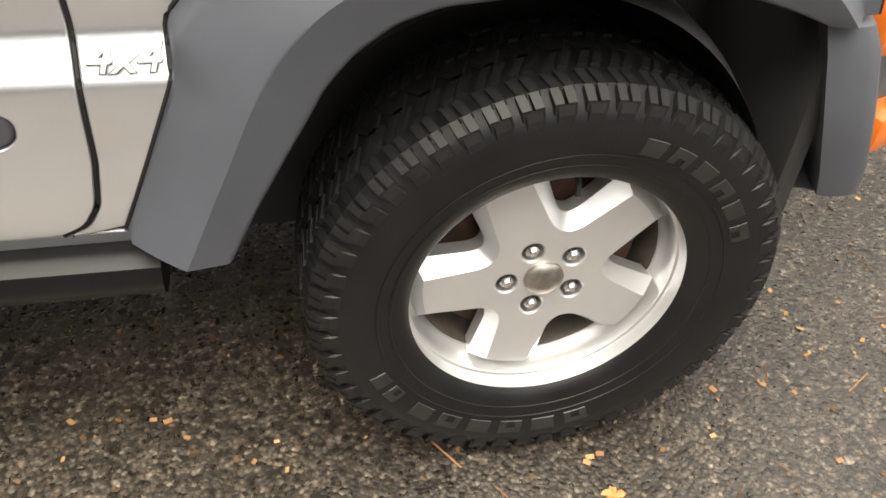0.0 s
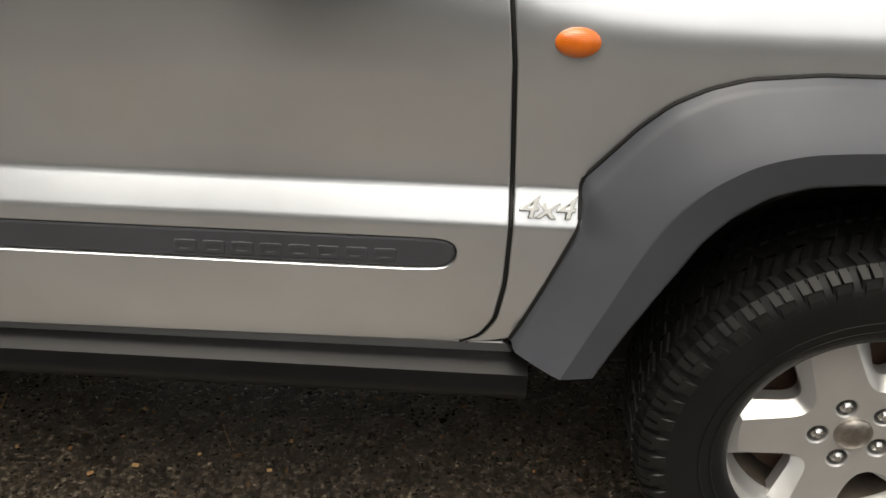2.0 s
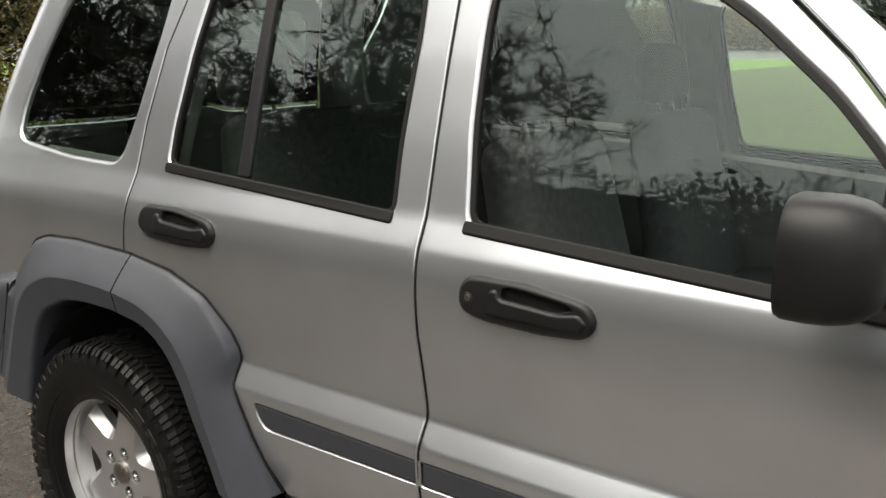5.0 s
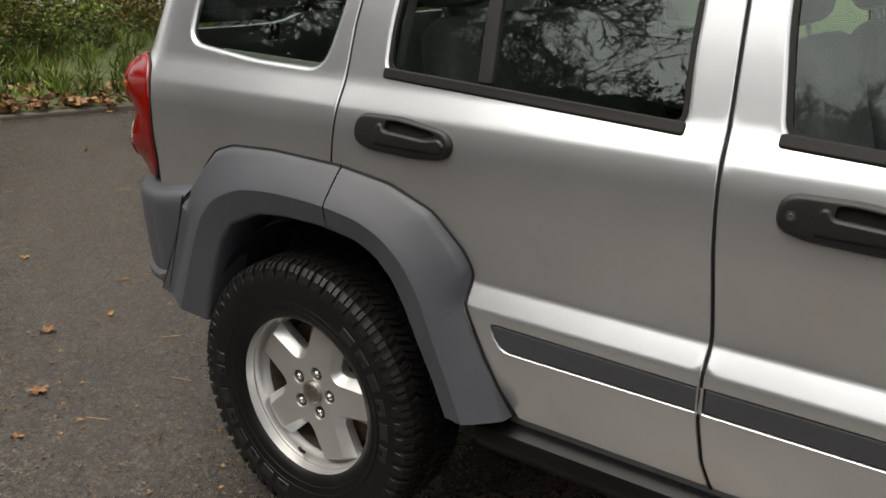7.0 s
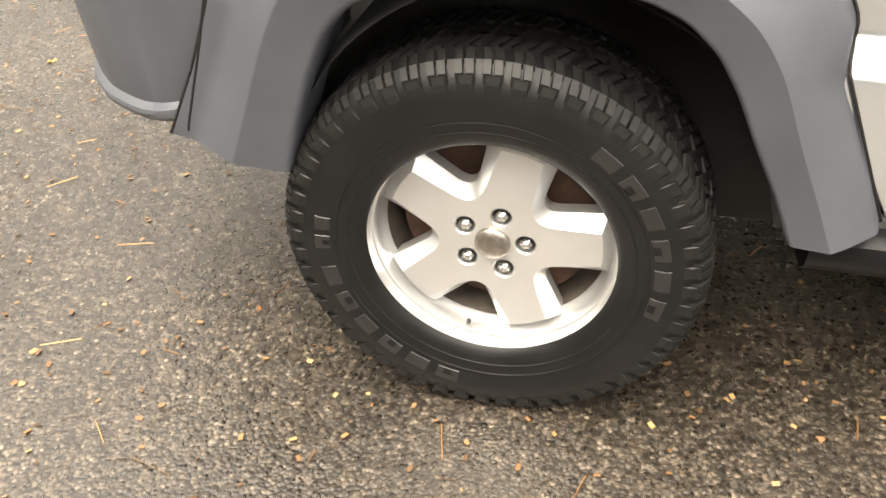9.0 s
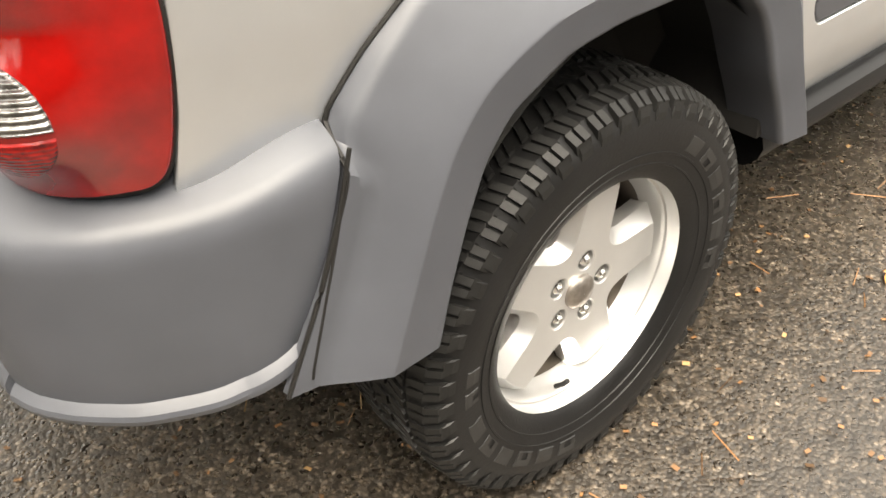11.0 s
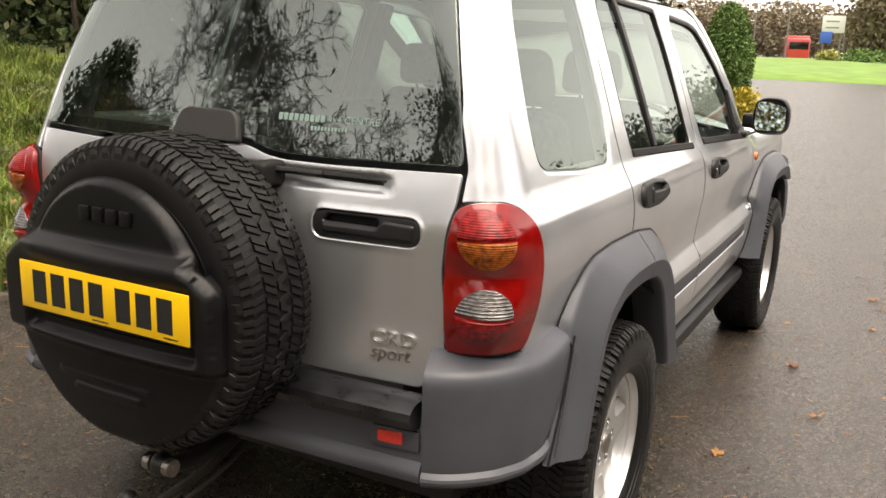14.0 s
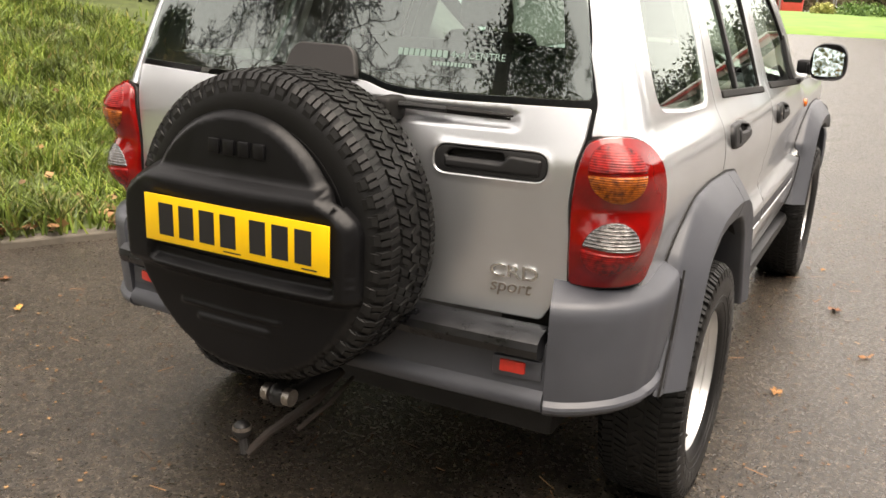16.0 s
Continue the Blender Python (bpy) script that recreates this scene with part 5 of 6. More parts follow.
# ---- ground and surroundings ----
def tarmac():
    m = bpy.data.materials.new("wet_tarmac")
    m.use_nodes = True
    nt = m.node_tree
    b = nt.nodes["Principled BSDF"]
    tc = nt.nodes.new("ShaderNodeTexCoord")

    def vor(scale, feature="F1"):
        v = nt.nodes.new("ShaderNodeTexVoronoi")
        v.feature = feature
        v.inputs["Scale"].default_value = scale
        nt.links.new(tc.outputs["Object"], v.inputs["Vector"])
        return v

    def noise_(scale, detail=4):
        n = nt.nodes.new("ShaderNodeTexNoise")
        n.inputs["Scale"].default_value, n.inputs["Detail"].default_value = scale, detail
        nt.links.new(tc.outputs["Object"], n.inputs["Vector"])
        return n

    def ramp(src, stops):
        r = nt.nodes.new("ShaderNodeValToRGB")
        while len(r.color_ramp.elements) < len(stops):
            r.color_ramp.elements.new(0.5)
        for e, (p, col) in zip(r.color_ramp.elements, stops):
            e.position, e.color = p, (*col, 1)
        nt.links.new(src, r.inputs[0])
        return r

    def mix(a, c, f, mode="MULTIPLY"):
        x = nt.nodes.new("ShaderNodeMix")
        x.data_type, x.blend_type = "RGBA", mode
        if isinstance(f, float):
            x.inputs[0].default_value = f
        else:
            nt.links.new(f, x.inputs[0])
        nt.links.new(a, x.inputs[6])
        nt.links.new(c, x.inputs[7])
        return x.outputs[2]

    chips = vor(128)
    sep = nt.nodes.new("ShaderNodeSeparateColor")
    nt.links.new(chips.outputs["Color"], sep.inputs[0])
    tone = ramp(sep.outputs[0], [(0.0, (.0185, .0158, .0131)), (0.5, (.037, .0318, .0263)), (0.82, (.060, .0516, .0427)), (0.94, (.090, .078, .0655)), (1.0, (.135, .119, .101))])
    gaps = ramp(chips.outputs["Distance"], [(0.25, (1, 1, 1)), (0.76, (.42, .40, .38))])
    col = mix(tone.outputs[0], gaps.outputs[0], 0.9)
    sep2 = nt.nodes.new("ShaderNodeSeparateColor")
    nt.links.new(vor(34).outputs["Color"], sep2.inputs[0])
    mid = ramp(sep2.outputs[0], [(0.0, (.62, .60, .58)), (0.7, (1.0, .98, .95)), (1.0, (1.6, 1.55, 1.48))])
    col = mix(col, mid.outputs[0], 0.6)
    grain = ramp(noise_(62, 2).outputs["Fac"], [(0.38, (.50, .48, .46)), (0.62, (1.7, 1.64, 1.56))])
    col = mix(col, grain.outputs[0], 0.7)
    big = ramp(noise_(1.3, 5).outputs["Fac"], [(0.32, (.72, .70, .68)), (0.68, (1.25, 1.22, 1.18))])
    col = mix(col, big.outputs[0], 1.0)
    nt.links.new(col, b.inputs["Base Color"])
    rg = nt.nodes.new("ShaderNodeMapRange")
    b.inputs["Specular IOR Level"].default_value = 0.8
    b.inputs["Specular Tint"].default_value = (1.0, .96, .91, 1)
    rg.inputs["To Min"].default_value, rg.inputs["To Max"].default_value = 0.22, 0.50
    nt.links.new(sep.outputs[2], rg.inputs["Value"])
    nt.links.new(rg.outputs[0], b.inputs["Roughness"])
    inv = nt.nodes.new("ShaderNodeMath")
    inv.operation = "SUBTRACT"
    inv.inputs[0].default_value = 1.0
    nt.links.new(chips.outputs["Distance"], inv.inputs[1])
    add = nt.nodes.new("ShaderNodeMath")
    add.operation = "MULTIPLY_ADD"
    nt.links.new(sep.outputs[1], add.inputs[0])
    add.inputs[1].default_value = 0.7
    nt.links.new(inv.outputs[0], add.inputs[2])
    bp = nt.nodes.new("ShaderNodeBump")
    bp.inputs["Strength"].default_value, bp.inputs["Distance"].default_value = 0.6, 0.0024
    nt.links.new(add.outputs[0], bp.inputs["Height"])
    nt.links.new(bp.outputs[0], b.inputs["Normal"])
    return m


def leafy(name, stops, rough=0.6, patch=0.0, spec=0.3):
    """Leaves whose colour differs from one to the next."""
    m = bpy.data.materials.new(name)
    m.use_nodes = True
    nt = m.node_tree
    g = nt.nodes.new("ShaderNodeNewGeometry")
    r = nt.nodes.new("ShaderNodeValToRGB")
    while len(r.color_ramp.elements) < len(stops):
        r.color_ramp.elements.new(0.5)
    for e, (p, col) in zip(r.color_ramp.elements, stops):
        e.position, e.color = p, (*col, 1)
    nt.links.new(g.outputs["Random Per Island"], r.inputs[0])
    b = nt.nodes["Principled BSDF"]
    nt.links.new(r.outputs[0], b.inputs["Base Color"])
    if patch:
        tc = nt.nodes.new("ShaderNodeTexCoord")
        n = nt.nodes.new("ShaderNodeTexNoise")
        n.inputs["Scale"].default_value, n.inputs["Detail"].default_value = 1.6, 4
        nt.links.new(tc.outputs["Object"], n.inputs["Vector"])
        p = nt.nodes.new("ShaderNodeValToRGB")
        p.color_ramp.elements[0].position, p.color_ramp.elements[1].position = 0.36, 0.66
        p.color_ramp.elements[0].color = (1 - patch, 1 - patch, 1 - patch, 1)
        p.color_ramp.elements[1].color = (1 + patch, 1 + patch, 1 + .7 * patch, 1)
        nt.links.new(n.outputs["Fac"], p.inputs[0])
        x = nt.nodes.new("ShaderNodeMix")
        x.data_type, x.blend_type = "RGBA", "MULTIPLY"
        x.inputs[0].default_value = 1.0
        nt.links.new(r.outputs[0], x.inputs[6])
        nt.links.new(p.outputs[0], x.inputs[7])
        nt.links.new(x.outputs[2], b.inputs["Base Color"])
    b.inputs["Roughness"].default_value = rough
    b.inputs["Specular IOR Level"].default_value = spec
    return m


TARMAC = tarmac()
TURF = material("turf_soil", (0.065, 0.085, 0.024), 0.9, vary=0.5, scale=6, bump=0.6, bump_scale=60)
GRASS = leafy("grass_blades", [(0.0, (.036, .058, .011)), (0.5, (.10, .148, .024)), (0.85, (.17, .22, .042)), (1.0, (.23, .185, .075))], 0.5, patch=0.55)
LAWN = material("mown_lawn", (0.13, 0.225, 0.045), 0.9, vary=0.25, scale=0.8, bump=0.6, bump_scale=40)
EVERGREEN = leafy("evergreen_leaves", [(0.0, (.010, .016, .006)), (0.6, (.026, .040, .013)), (0.9, (.050, .070, .024)), (1.0, (.075, .06, .03))], 0.6, spec=0.15)
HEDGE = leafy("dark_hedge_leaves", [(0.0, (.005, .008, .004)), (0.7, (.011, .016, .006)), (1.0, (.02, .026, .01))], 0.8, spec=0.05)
SCRUB = leafy("autumn_scrub", [(0.0, (.065, .07, .018)), (0.5, (.14, .14, .034)), (0.8, (.22, .18, .05)), (1.0, (.32, .17, .04))], 0.6)
WOODS = leafy("far_woods_leaves", [(0.0, (.13, .105, .075)), (0.5, (.19, .15, .10)), (0.8, (.16, .15, .09)), (1.0, (.24, .18, .115))], 0.9, spec=0.1)
CONIFER = leafy("clipped_conifer", [(0.0, (.045, .09, .022)), (0.6, (.095, .17, .04)), (1.0, (.15, .23, .06))], 0.6)
GOLD = leafy("golden_shrub", [(0.0, (.25, .20, .02)), (1.0, (.45, .36, .04))], 0.6)
PALE = leafy("pale_yellow_shrub", [(0.0, (.22, .22, .06)), (1.0, (.40, .38, .14))], 0.6)
LITTER = leafy("leaf_litter", [(0.0, (.06, .035, .018)), (0.4, (.14, .075, .035)), (0.75, (.24, .12, .05)), (1.0, (.34, .22, .10))], 0.6)
BARK = material("bark", (0.055, 0.047, 0.038), 0.9, vary=0.4, scale=12, bump=0.8, bump_scale=40)
STEMS = material("brown_stems", (0.055, 0.036, 0.022), 0.9, vary=0.4, scale=12, bump=0.6, bump_scale=40)
STONE = material("kerb_stone", (0.095, 0.082, 0.064), 0.85, vary=0.3, scale=14, bump=0.5, bump_scale=120)

rows = [[(x, y, 0) for x in (-500, -60, -20, -8, -4, 0, 4, 8, 20, 60, 500)] for y in (-500, -60, -20, -8, -4, 0, 4, 8, 20, 60, 500)]
tagged(grid_part("ground", rows, TARMAC, None), "wet dark tarmac with coarse stone chippings", "ground", kind="structure")

KERB = [(-9.5, -7), (-7.6, -1.2), (-6.4, .7), (-5.95, 1.6), (-5.7, 2.7), (-4.7, 4.1), (-2.9, 4.75), (-1.2, 4.15), (.36, 3.02), (.86, 2.70), (2.0, 2.22), (4.0, 1.80), (8.0, 1.35), (11.5, .95), (13.2, 1.0), (15.5, 1.5), (19, 3.2), (24, 7), (32, 16), (40, 30)]
KL = smooth_line(KERB, 260, 6)
KA = np.array(KL)


def verge_height(x, y, d):
    f = min(1.0, d / 9.0)
    tall = 0.30 + 0.95 * min(1.0, max(0.0, (x + 1.0) / 4.0)) * min(1.0, max(0.0, (16 - x) / 6.0))
    return 0.055 + tall * f * f * (3 - 2 * f) + 0.04 * noise.noise(Vector((x * .7, y * .7, 0))) * min(1, d)


out_rows = []
for k, (x, y) in enumerate(KL):
    a, b_ = KL[max(k - 2, 0)], KL[min(k + 2, len(KL) - 1)]
    dx, dy = b_[0] - a[0], b_[1] - a[1]
    l = math.hypot(dx, dy)
    nx, ny = -dy / l, dx / l
    aim = Vector((-10.0 + 30 * k / len(KL), 60.0))
    row = []
    for d in (0.06, .3, .8, 1.6, 2.8, 4.2, 6, 8, 11, 16, 26, 60):
        f = min(1.0, d / 20)
        wx, wy = nx * (1 - f) + f * (aim.x - x) / 60, ny * (1 - f) + f * (aim.y - y) / 60
        px, py = x + wx * d, y + wy * d
        row.append((px, py, verge_height(px, py, d)))
    out_rows.append([(x + nx * .06, y + ny * .06, -.02)] + row)
verge = grid_part("grass_verge", out_rows, TURF, None, recalc=True)
tagged(verge, "rough grass bank beside the tarmac", "grass verge", kind="structure")

# kerb stones
seg = 0.915
kerb = tagged(new("kerb"), "low grey concrete kerb between tarmac and grass", "kerb", kind="structure")
stones = on_line(KL, int(sum(math.dist(a, b) for a, b in zip(KL, KL[1:])) / seg))
bm = bmesh.new()
box(bm, (0, 0, .03), (seg - .012, .13, .10), 0.012)
me_k = bpy.data.meshes.new("kerb_stone")
bm.to_mesh(me_k)
bm.free()
me_k.materials.append(STONE)
for p, q in zip(stones, stones[1:]):
    o = new("kerb_stone", me_k)
    o.parent = kerb
    o.matrix_basis = pose((p[0] + q[0]) / 2, (p[1] + q[1]) / 2, random.uniform(-.048, -.034), 0, random.uniform(-.4, .4), math.degrees(math.atan2(q[1] - p[1], q[0] - p[0])))


def cards(name, centres, n, size, mat, parent=None, label="", category="", kind="stuff", seed=1, flat=0.0, aspect=0.5, hollow=0.35, jitter=0.16):
    """Many small leaf-shaped faces spread through ellipsoids (x, y, z, rx, ry, rz)."""
    rg = np.random.default_rng(seed)
    cs = np.array(centres, float)
    vol = (cs[:, 3] * cs[:, 4] * cs[:, 5]) ** (2 / 3)
    pick = rg.choice(len(cs), n, p=vol / vol.sum())
    d = rg.normal(size=(n, 3))
    d /= np.linalg.norm(d, axis=1)[:, None]
    rad = (hollow + (1 - hollow) * rg.random(n) ** 0.5) * (1 + jitter * rg.normal(size=n))
    pos = cs[pick, :3] + d * rad[:, None] * cs[pick, 3:]
    pos[:, 2] = np.maximum(pos[:, 2], 0.03)
    a = rg.normal(size=(n, 3))
    a[:, 2] *= 1 - flat
    a /= np.linalg.norm(a, axis=1)[:, None]
    b = np.cross(a, rg.normal(size=(n, 3)))
    b /= np.linalg.norm(b, axis=1)[:, None] + 1e-9
    s = size * (0.6 + 0.8 * rg.random(n))[:, None]
    v = np.stack([pos - a * s, pos + b * s * aspect, pos + a * s, pos - b * s * aspect], 1).reshape(-1, 3)
    f = np.arange(4 * n).reshape(-1, 4)
    me = bpy.data.meshes.new(name)
    me.from_pydata(v.tolist(), [], f.tolist())
    me.materials.append(mat)
    ob = new(name, me)
    ob.parent = parent
    return tagged(ob, label, category, kind=kind)


def blades(name, spots, height, mat, seed, lean=0.5, width=0.006):
    """Bent grass blades at the given places."""
    rg = np.random.default_rng(seed)
    p = np.array(spots, float)
    n = len(p)
    ang = rg.random(n) * math.tau
    tuft = np.array([0.75 + 1.1 * noise.noise(Vector((q[0] * 2.1, q[1] * 2.1, 3.0))) for q in p])
    h = height * (0.45 + 0.9 * rg.random(n)) * np.maximum(0.25, tuft)
    side = np.stack([np.cos(ang), np.sin(ang), np.zeros(n)], 1) * (width * (0.7 + 0.7 * rg.random(n)))[:, None]
    la = rg.random(n) * math.tau
    bend = np.stack([np.cos(la), np.sin(la), np.zeros(n)], 1) * (h * lean * rg.random(n))[:, None]
    up = np.zeros((n, 3))
    up[:, 2] = h
    v = np.stack([p - side, p + side, p + side * .8 + up * .55 + bend * .35, p - side * .8 + up * .55 + bend * .35, p + up * .92 + bend], 1).reshape(-1, 3)
    base = np.arange(n)[:, None] * 5
    quads = (base + np.array([[0, 1, 2, 3]])).tolist()
    tris = (base + np.array([[3, 2, 4]])).tolist()
    me = bpy.data.meshes.new(name)
    me.from_pydata(v.tolist(), [], quads + tris)
    me.materials.append(mat)
    return new(name, me)


def verge_spots(n, lo, hi, x0, x1, seed):
    """Places on the verge, n of them, between two distances from the kerb."""
    rg = np.random.default_rng(seed)
    ks = [k for k, (x, y) in enumerate(KL) if x0 <= x <= x1]
    spots = []
    for _ in range(n):
        k = ks[int(rg.random() * len(ks))]
        row = out_rows[k][1:]
        ds = (0.06, .3, .8, 1.6, 2.8, 4.2, 6, 8, 11, 16, 26, 60)
        d = lo + (hi - lo) * rg.random() ** 1.3
        q = [np.interp(d, ds, [r[i] for r in row]) for i in range(3)]
        j = rg.normal(size=2) * 0.06
        spots.append((q[0] + j[0], q[1] + j[1], q[2] - .01))
    return spots


tagged(blades("long_grass", verge_spots(75000, .05, 8.5, -1.0, 5.0, 3), 0.17, GRASS, 4, lean=1.3), "uneven green grass with fallen leaves in it", "grass", kind="stuff")
tagged(blades("long_grass", verge_spots(16000, .1, 6, 5.0, 20, 5), 0.16, GRASS, 6, lean=1.2, width=0.012), "uneven green grass on the bank", "grass", kind="stuff")
tagged(blades("long_grass", verge_spots(26000, .5, 5.0, -9.5, -4.0, 7), 0.20, GRASS, 8, lean=1.1, width=0.008), "long rough grass under the scrub", "grass", kind="stuff")
sp = np.array(verge_spots(900, -.05, .7, -1.5, 4, 9) + verge_spots(250, .7, 5, -1.5, 4, 10))
cards("fallen_leaf_litter", [(x, y, z + .05, .03, .03, .02) for x, y, z in sp], 1100, 0.035, LITTER, None, "brown and yellow leaves fallen along the kerb", "leaf litter", seed=11, flat=0.8, aspect=0.7)
sp = np.array(verge_spots(4600, -.35, 1.4, -9.5, -4.0, 12))
cards("fallen_leaf_litter", [(x, y, z + .04, .04, .04, .03) for x, y, z in sp], 6500, 0.036, LITTER, None, "thick brown leaf litter at the edge of the tarmac", "leaf litter", seed=13, flat=0.8, aspect=0.7)


# ---- trees ----
def limb(bm, p, d, length, r, depth, rg, spread=0.6, seg=5):
    """A branch that forks; fills bm and returns nothing."""
    pts, rad = [p.copy()], [r]
    steps = 4 if depth > 2 else 2
    for k in range(steps):
        d = (d + Vector(rg.normal(size=3)) * 0.13 + Vector((0, 0, 0.03))).normalized()
        p = p + d * (length / steps)
        pts.append(p.copy())
        rad.append(max(0.0006, r * (1 - 0.45 * (k + 1) / steps)))
    tube(bm, pts, rad, seg if depth > 2 else 3, caps=False)
    if depth == 0:
        return
    for k in range(3 if depth > 1 else 4):
        at = 0.45 + 0.55 * rg.random() if k else 1.0
        i = min(steps - 1, int(at * steps))
        q = pts[i].lerp(pts[i + 1], at * steps - i) if at < 1 else pts[-1]
        nd = (d + Vector(rg.normal(size=3)) * spread).normalized()
        limb(bm, q, nd, length * (0.62 + 0.2 * rg.random()), rad[-1] * (0.75 if k == 0 else 0.6), depth - 1, rg, spread, seg)


BARE = {}


def bare_mesh(fine, bark):
    """A forking tree about 0.55 high for each unit of its first length; made once for each kind."""
    if (fine, bark.name) not in BARE:
        rg = np.random.default_rng(41 + fine)
        bm = bmesh.new()
        limb(bm, Vector((0, 0, 0)), Vector((0.05, 0.02, 1)), {9: 0.185, 8: 0.21}.get(fine, 0.30), 0.012 if fine > 5 else 0.009, fine, rg, 0.62 if fine < 7 else 0.75)
        me = bpy.data.meshes.new("crown")
        bm.to_mesh(me)
        bm.free()
        me.materials.append(bark)
        BARE[(fine, bark.name)] = me
    return BARE[(fine, bark.name)]


def bare_tree(x, y, z, height, seed, label="bare winter tree with fine branches", fine=6, bark=None):
    t = tagged(new("tree"), label, "tree", "bare trees")
    o = new("crown", bare_mesh(fine, bark or BARK))
    o.parent = t
    tagged(o, kind="stuff")
    o.matrix_basis = pose(0, 0, 0, 0, 0, seed * 77 % 360) @ Matrix.Scale(height, 4)
    t.matrix_basis = pose(x, y, z)
    return t


def leafy_tree(x, y, z, height, width, seed, mat, leaf=0.10, n=5000, label="dark evergreen tree", bare_low=0.25, group="", dense=True):
    rg = np.random.default_rng(seed)
    t = tagged(new("tree"), label, "tree", group)
    bm = bmesh.new()
    tube(bm, [(0, 0, -.2), (.05, 0, height * .3), (0, .05, height * .6), (0, 0, height * .9)], [width * .07, width * .055, width * .04, width * .012], 8)
    centres = []
    for k in range(16):
        f = bare_low + (1 - bare_low) * rg.random()
        a = rg.random() * math.tau
        r = width * .5 * (1 - .45 * f) * rg.random() ** .5
        c = (r * math.cos(a), r * math.sin(a), height * f * .95)
        s = width * (.20 + .14 * rg.random())
        centres.append((*c, s, s, s * .8))
        tube(bm, [(0, 0, max(.3, c[2] - .5)), (c[0] * .5, c[1] * .5, c[2] - .2), c], [.05, .035, .015], 5, caps=False)
    part("trunk", bm, BARK, t)
    if dense:
        centres += [(0, 0, height * f, width * .38, width * .38, height * .16) for f in (.12, .32, .52, .70)] + [(0, 0, height * .86, width * .26, width * .26, height * .12)]
        cards("inner_crown", [(x_, y_, z_, a_ * .9, b_ * .9, c_ * .9) for x_, y_, z_, a_, b_, c_ in centres], 7000, max(.09, leaf * 1.5), mat, t, kind="", seed=seed + 500, hollow=0.0, jitter=0.03)
    cards("crown", centres, int(n * 1.3), leaf, mat, t, kind="", seed=seed, hollow=0.3, jitter=0.06)
    t.matrix_basis = pose(x, y, z)
    return t


# dark trees along the top of the bank
for k, (x, y, h, w) in enumerate(((4.5, 12.5, 7, 5), (7.0, 11.0, 6.5, 5), (9.5, 9.5, 7.5, 5), (12.0, 8.5, 7, 5), (13.5, 9.5, 6.5, 4.5), (3.0, 15.5, 8, 6), (8.5, 14, 9, 6), (14, 12, 9, 6))):
    leafy_tree(x, y, .9, h, w, 20 + k, EVERGREEN, 0.075, 9500, "dark evergreen tree at the top of the bank", 0.02, "bank trees")
cards("undergrowth", [(3.0 + k * 1.1, 11.2 - k * .42, 1.3 + .5 * (k % 3), 1.1, 1.1, 1.1) for k in range(16)] + [(4.0 + k * 1.1, 10.0 - k * .42, 1.0, .9, .8, .7) for k in range(10)], 42000, .07, EVERGREEN, None, "dark undergrowth below the trees", "undergrowth", seed=31)
for k, (x, y, h) in enumerate(((3.2, 10.6, 6.0), (4.9, 9.8, 6.5), (6.3, 9.2, 6.0), (7.8, 8.7, 6.5), (9.6, 8.0, 6.0), (11.4, 7.4, 5.5))):
    bare_tree(x, y, .8, h, 141 + k, "brown tangled stems in front of the dark trees", fine=5, bark=STEMS)
# scrub behind the car
cards("scrub", [(-13.2 + 1.2 * math.sin(k * 1.9), -7 + k * .8, 1.9 + .7 * math.sin(k * 2.7), 1.2, 1.1, 1.9 + .4 * math.sin(k * 1.1)) for k in range(24)], 60000, .05, SCRUB, None, "tall tangled thicket behind the scrub", "scrub", seed=35)
cards("scrub", [(-10.5 + 1.4 * math.sin(k * 1.7), -6 + k * .75, .75 + .3 * math.sin(k * 2.3), .9, .8, .9) for k in range(18)], 50000, .036, SCRUB, None, "tangled brown and green scrub", "scrub", seed=33)
cards("scrub", [(-8.6 + .5 * math.sin(k * 1.3), -4 + k * .9, .45, .6, .7, .5) for k in range(10)], 22000, .030, GRASS, None, "green brambles in front of the scrub", "scrub", seed=34)
for k, (x, y, h) in enumerate(((-10.3, 7.3, 14.0), (-8.0, 9.7, 9.5), (-6.6, 13.0, 10.0), (-12.5, 10.5, 10.0))):
    bare_tree(x, y, .3, h, 41 + k, fine=8)
leafy_tree(-14.3, 3.1, .2, 14.0, 6.2, 45, EVERGREEN, .075, 14000, "dark evergreen bush among the scrub", 0.05, dense=False)
leafy_tree(-7.8, 15.0, .2, 7.0, 4.5, 47, EVERGREEN, .09, 5200, "dark evergreen tree behind the verge", 0.02)
leafy_tree(-7.6, 10.6, .2, 4.6, 3.6, 46, SCRUB, .05, 9000, "autumn bush among the scrub", 0.05)
# hedge and trees on the near side, mirrored in the windows
for k in range(16):
    x = -21 + k * 2.3
    leafy_tree(x, -13.2 - .6 * math.sin(k * 2.1), 0, (8.6 - .55 * min(9.0, max(0.0, x + 4.0))) * (1 + .11 * math.sin(k * 1.9) + .06 * math.sin(k * 4.3)), 4.8, 60 + k, HEDGE, .032, 17000, "dark evergreen tree in a tall hedge", 0.0, "hedge trees")
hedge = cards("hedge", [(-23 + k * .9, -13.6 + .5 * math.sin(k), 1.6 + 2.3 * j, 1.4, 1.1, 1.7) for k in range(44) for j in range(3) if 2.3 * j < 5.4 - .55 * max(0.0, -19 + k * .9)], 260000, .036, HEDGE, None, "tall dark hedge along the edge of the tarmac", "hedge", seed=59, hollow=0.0)
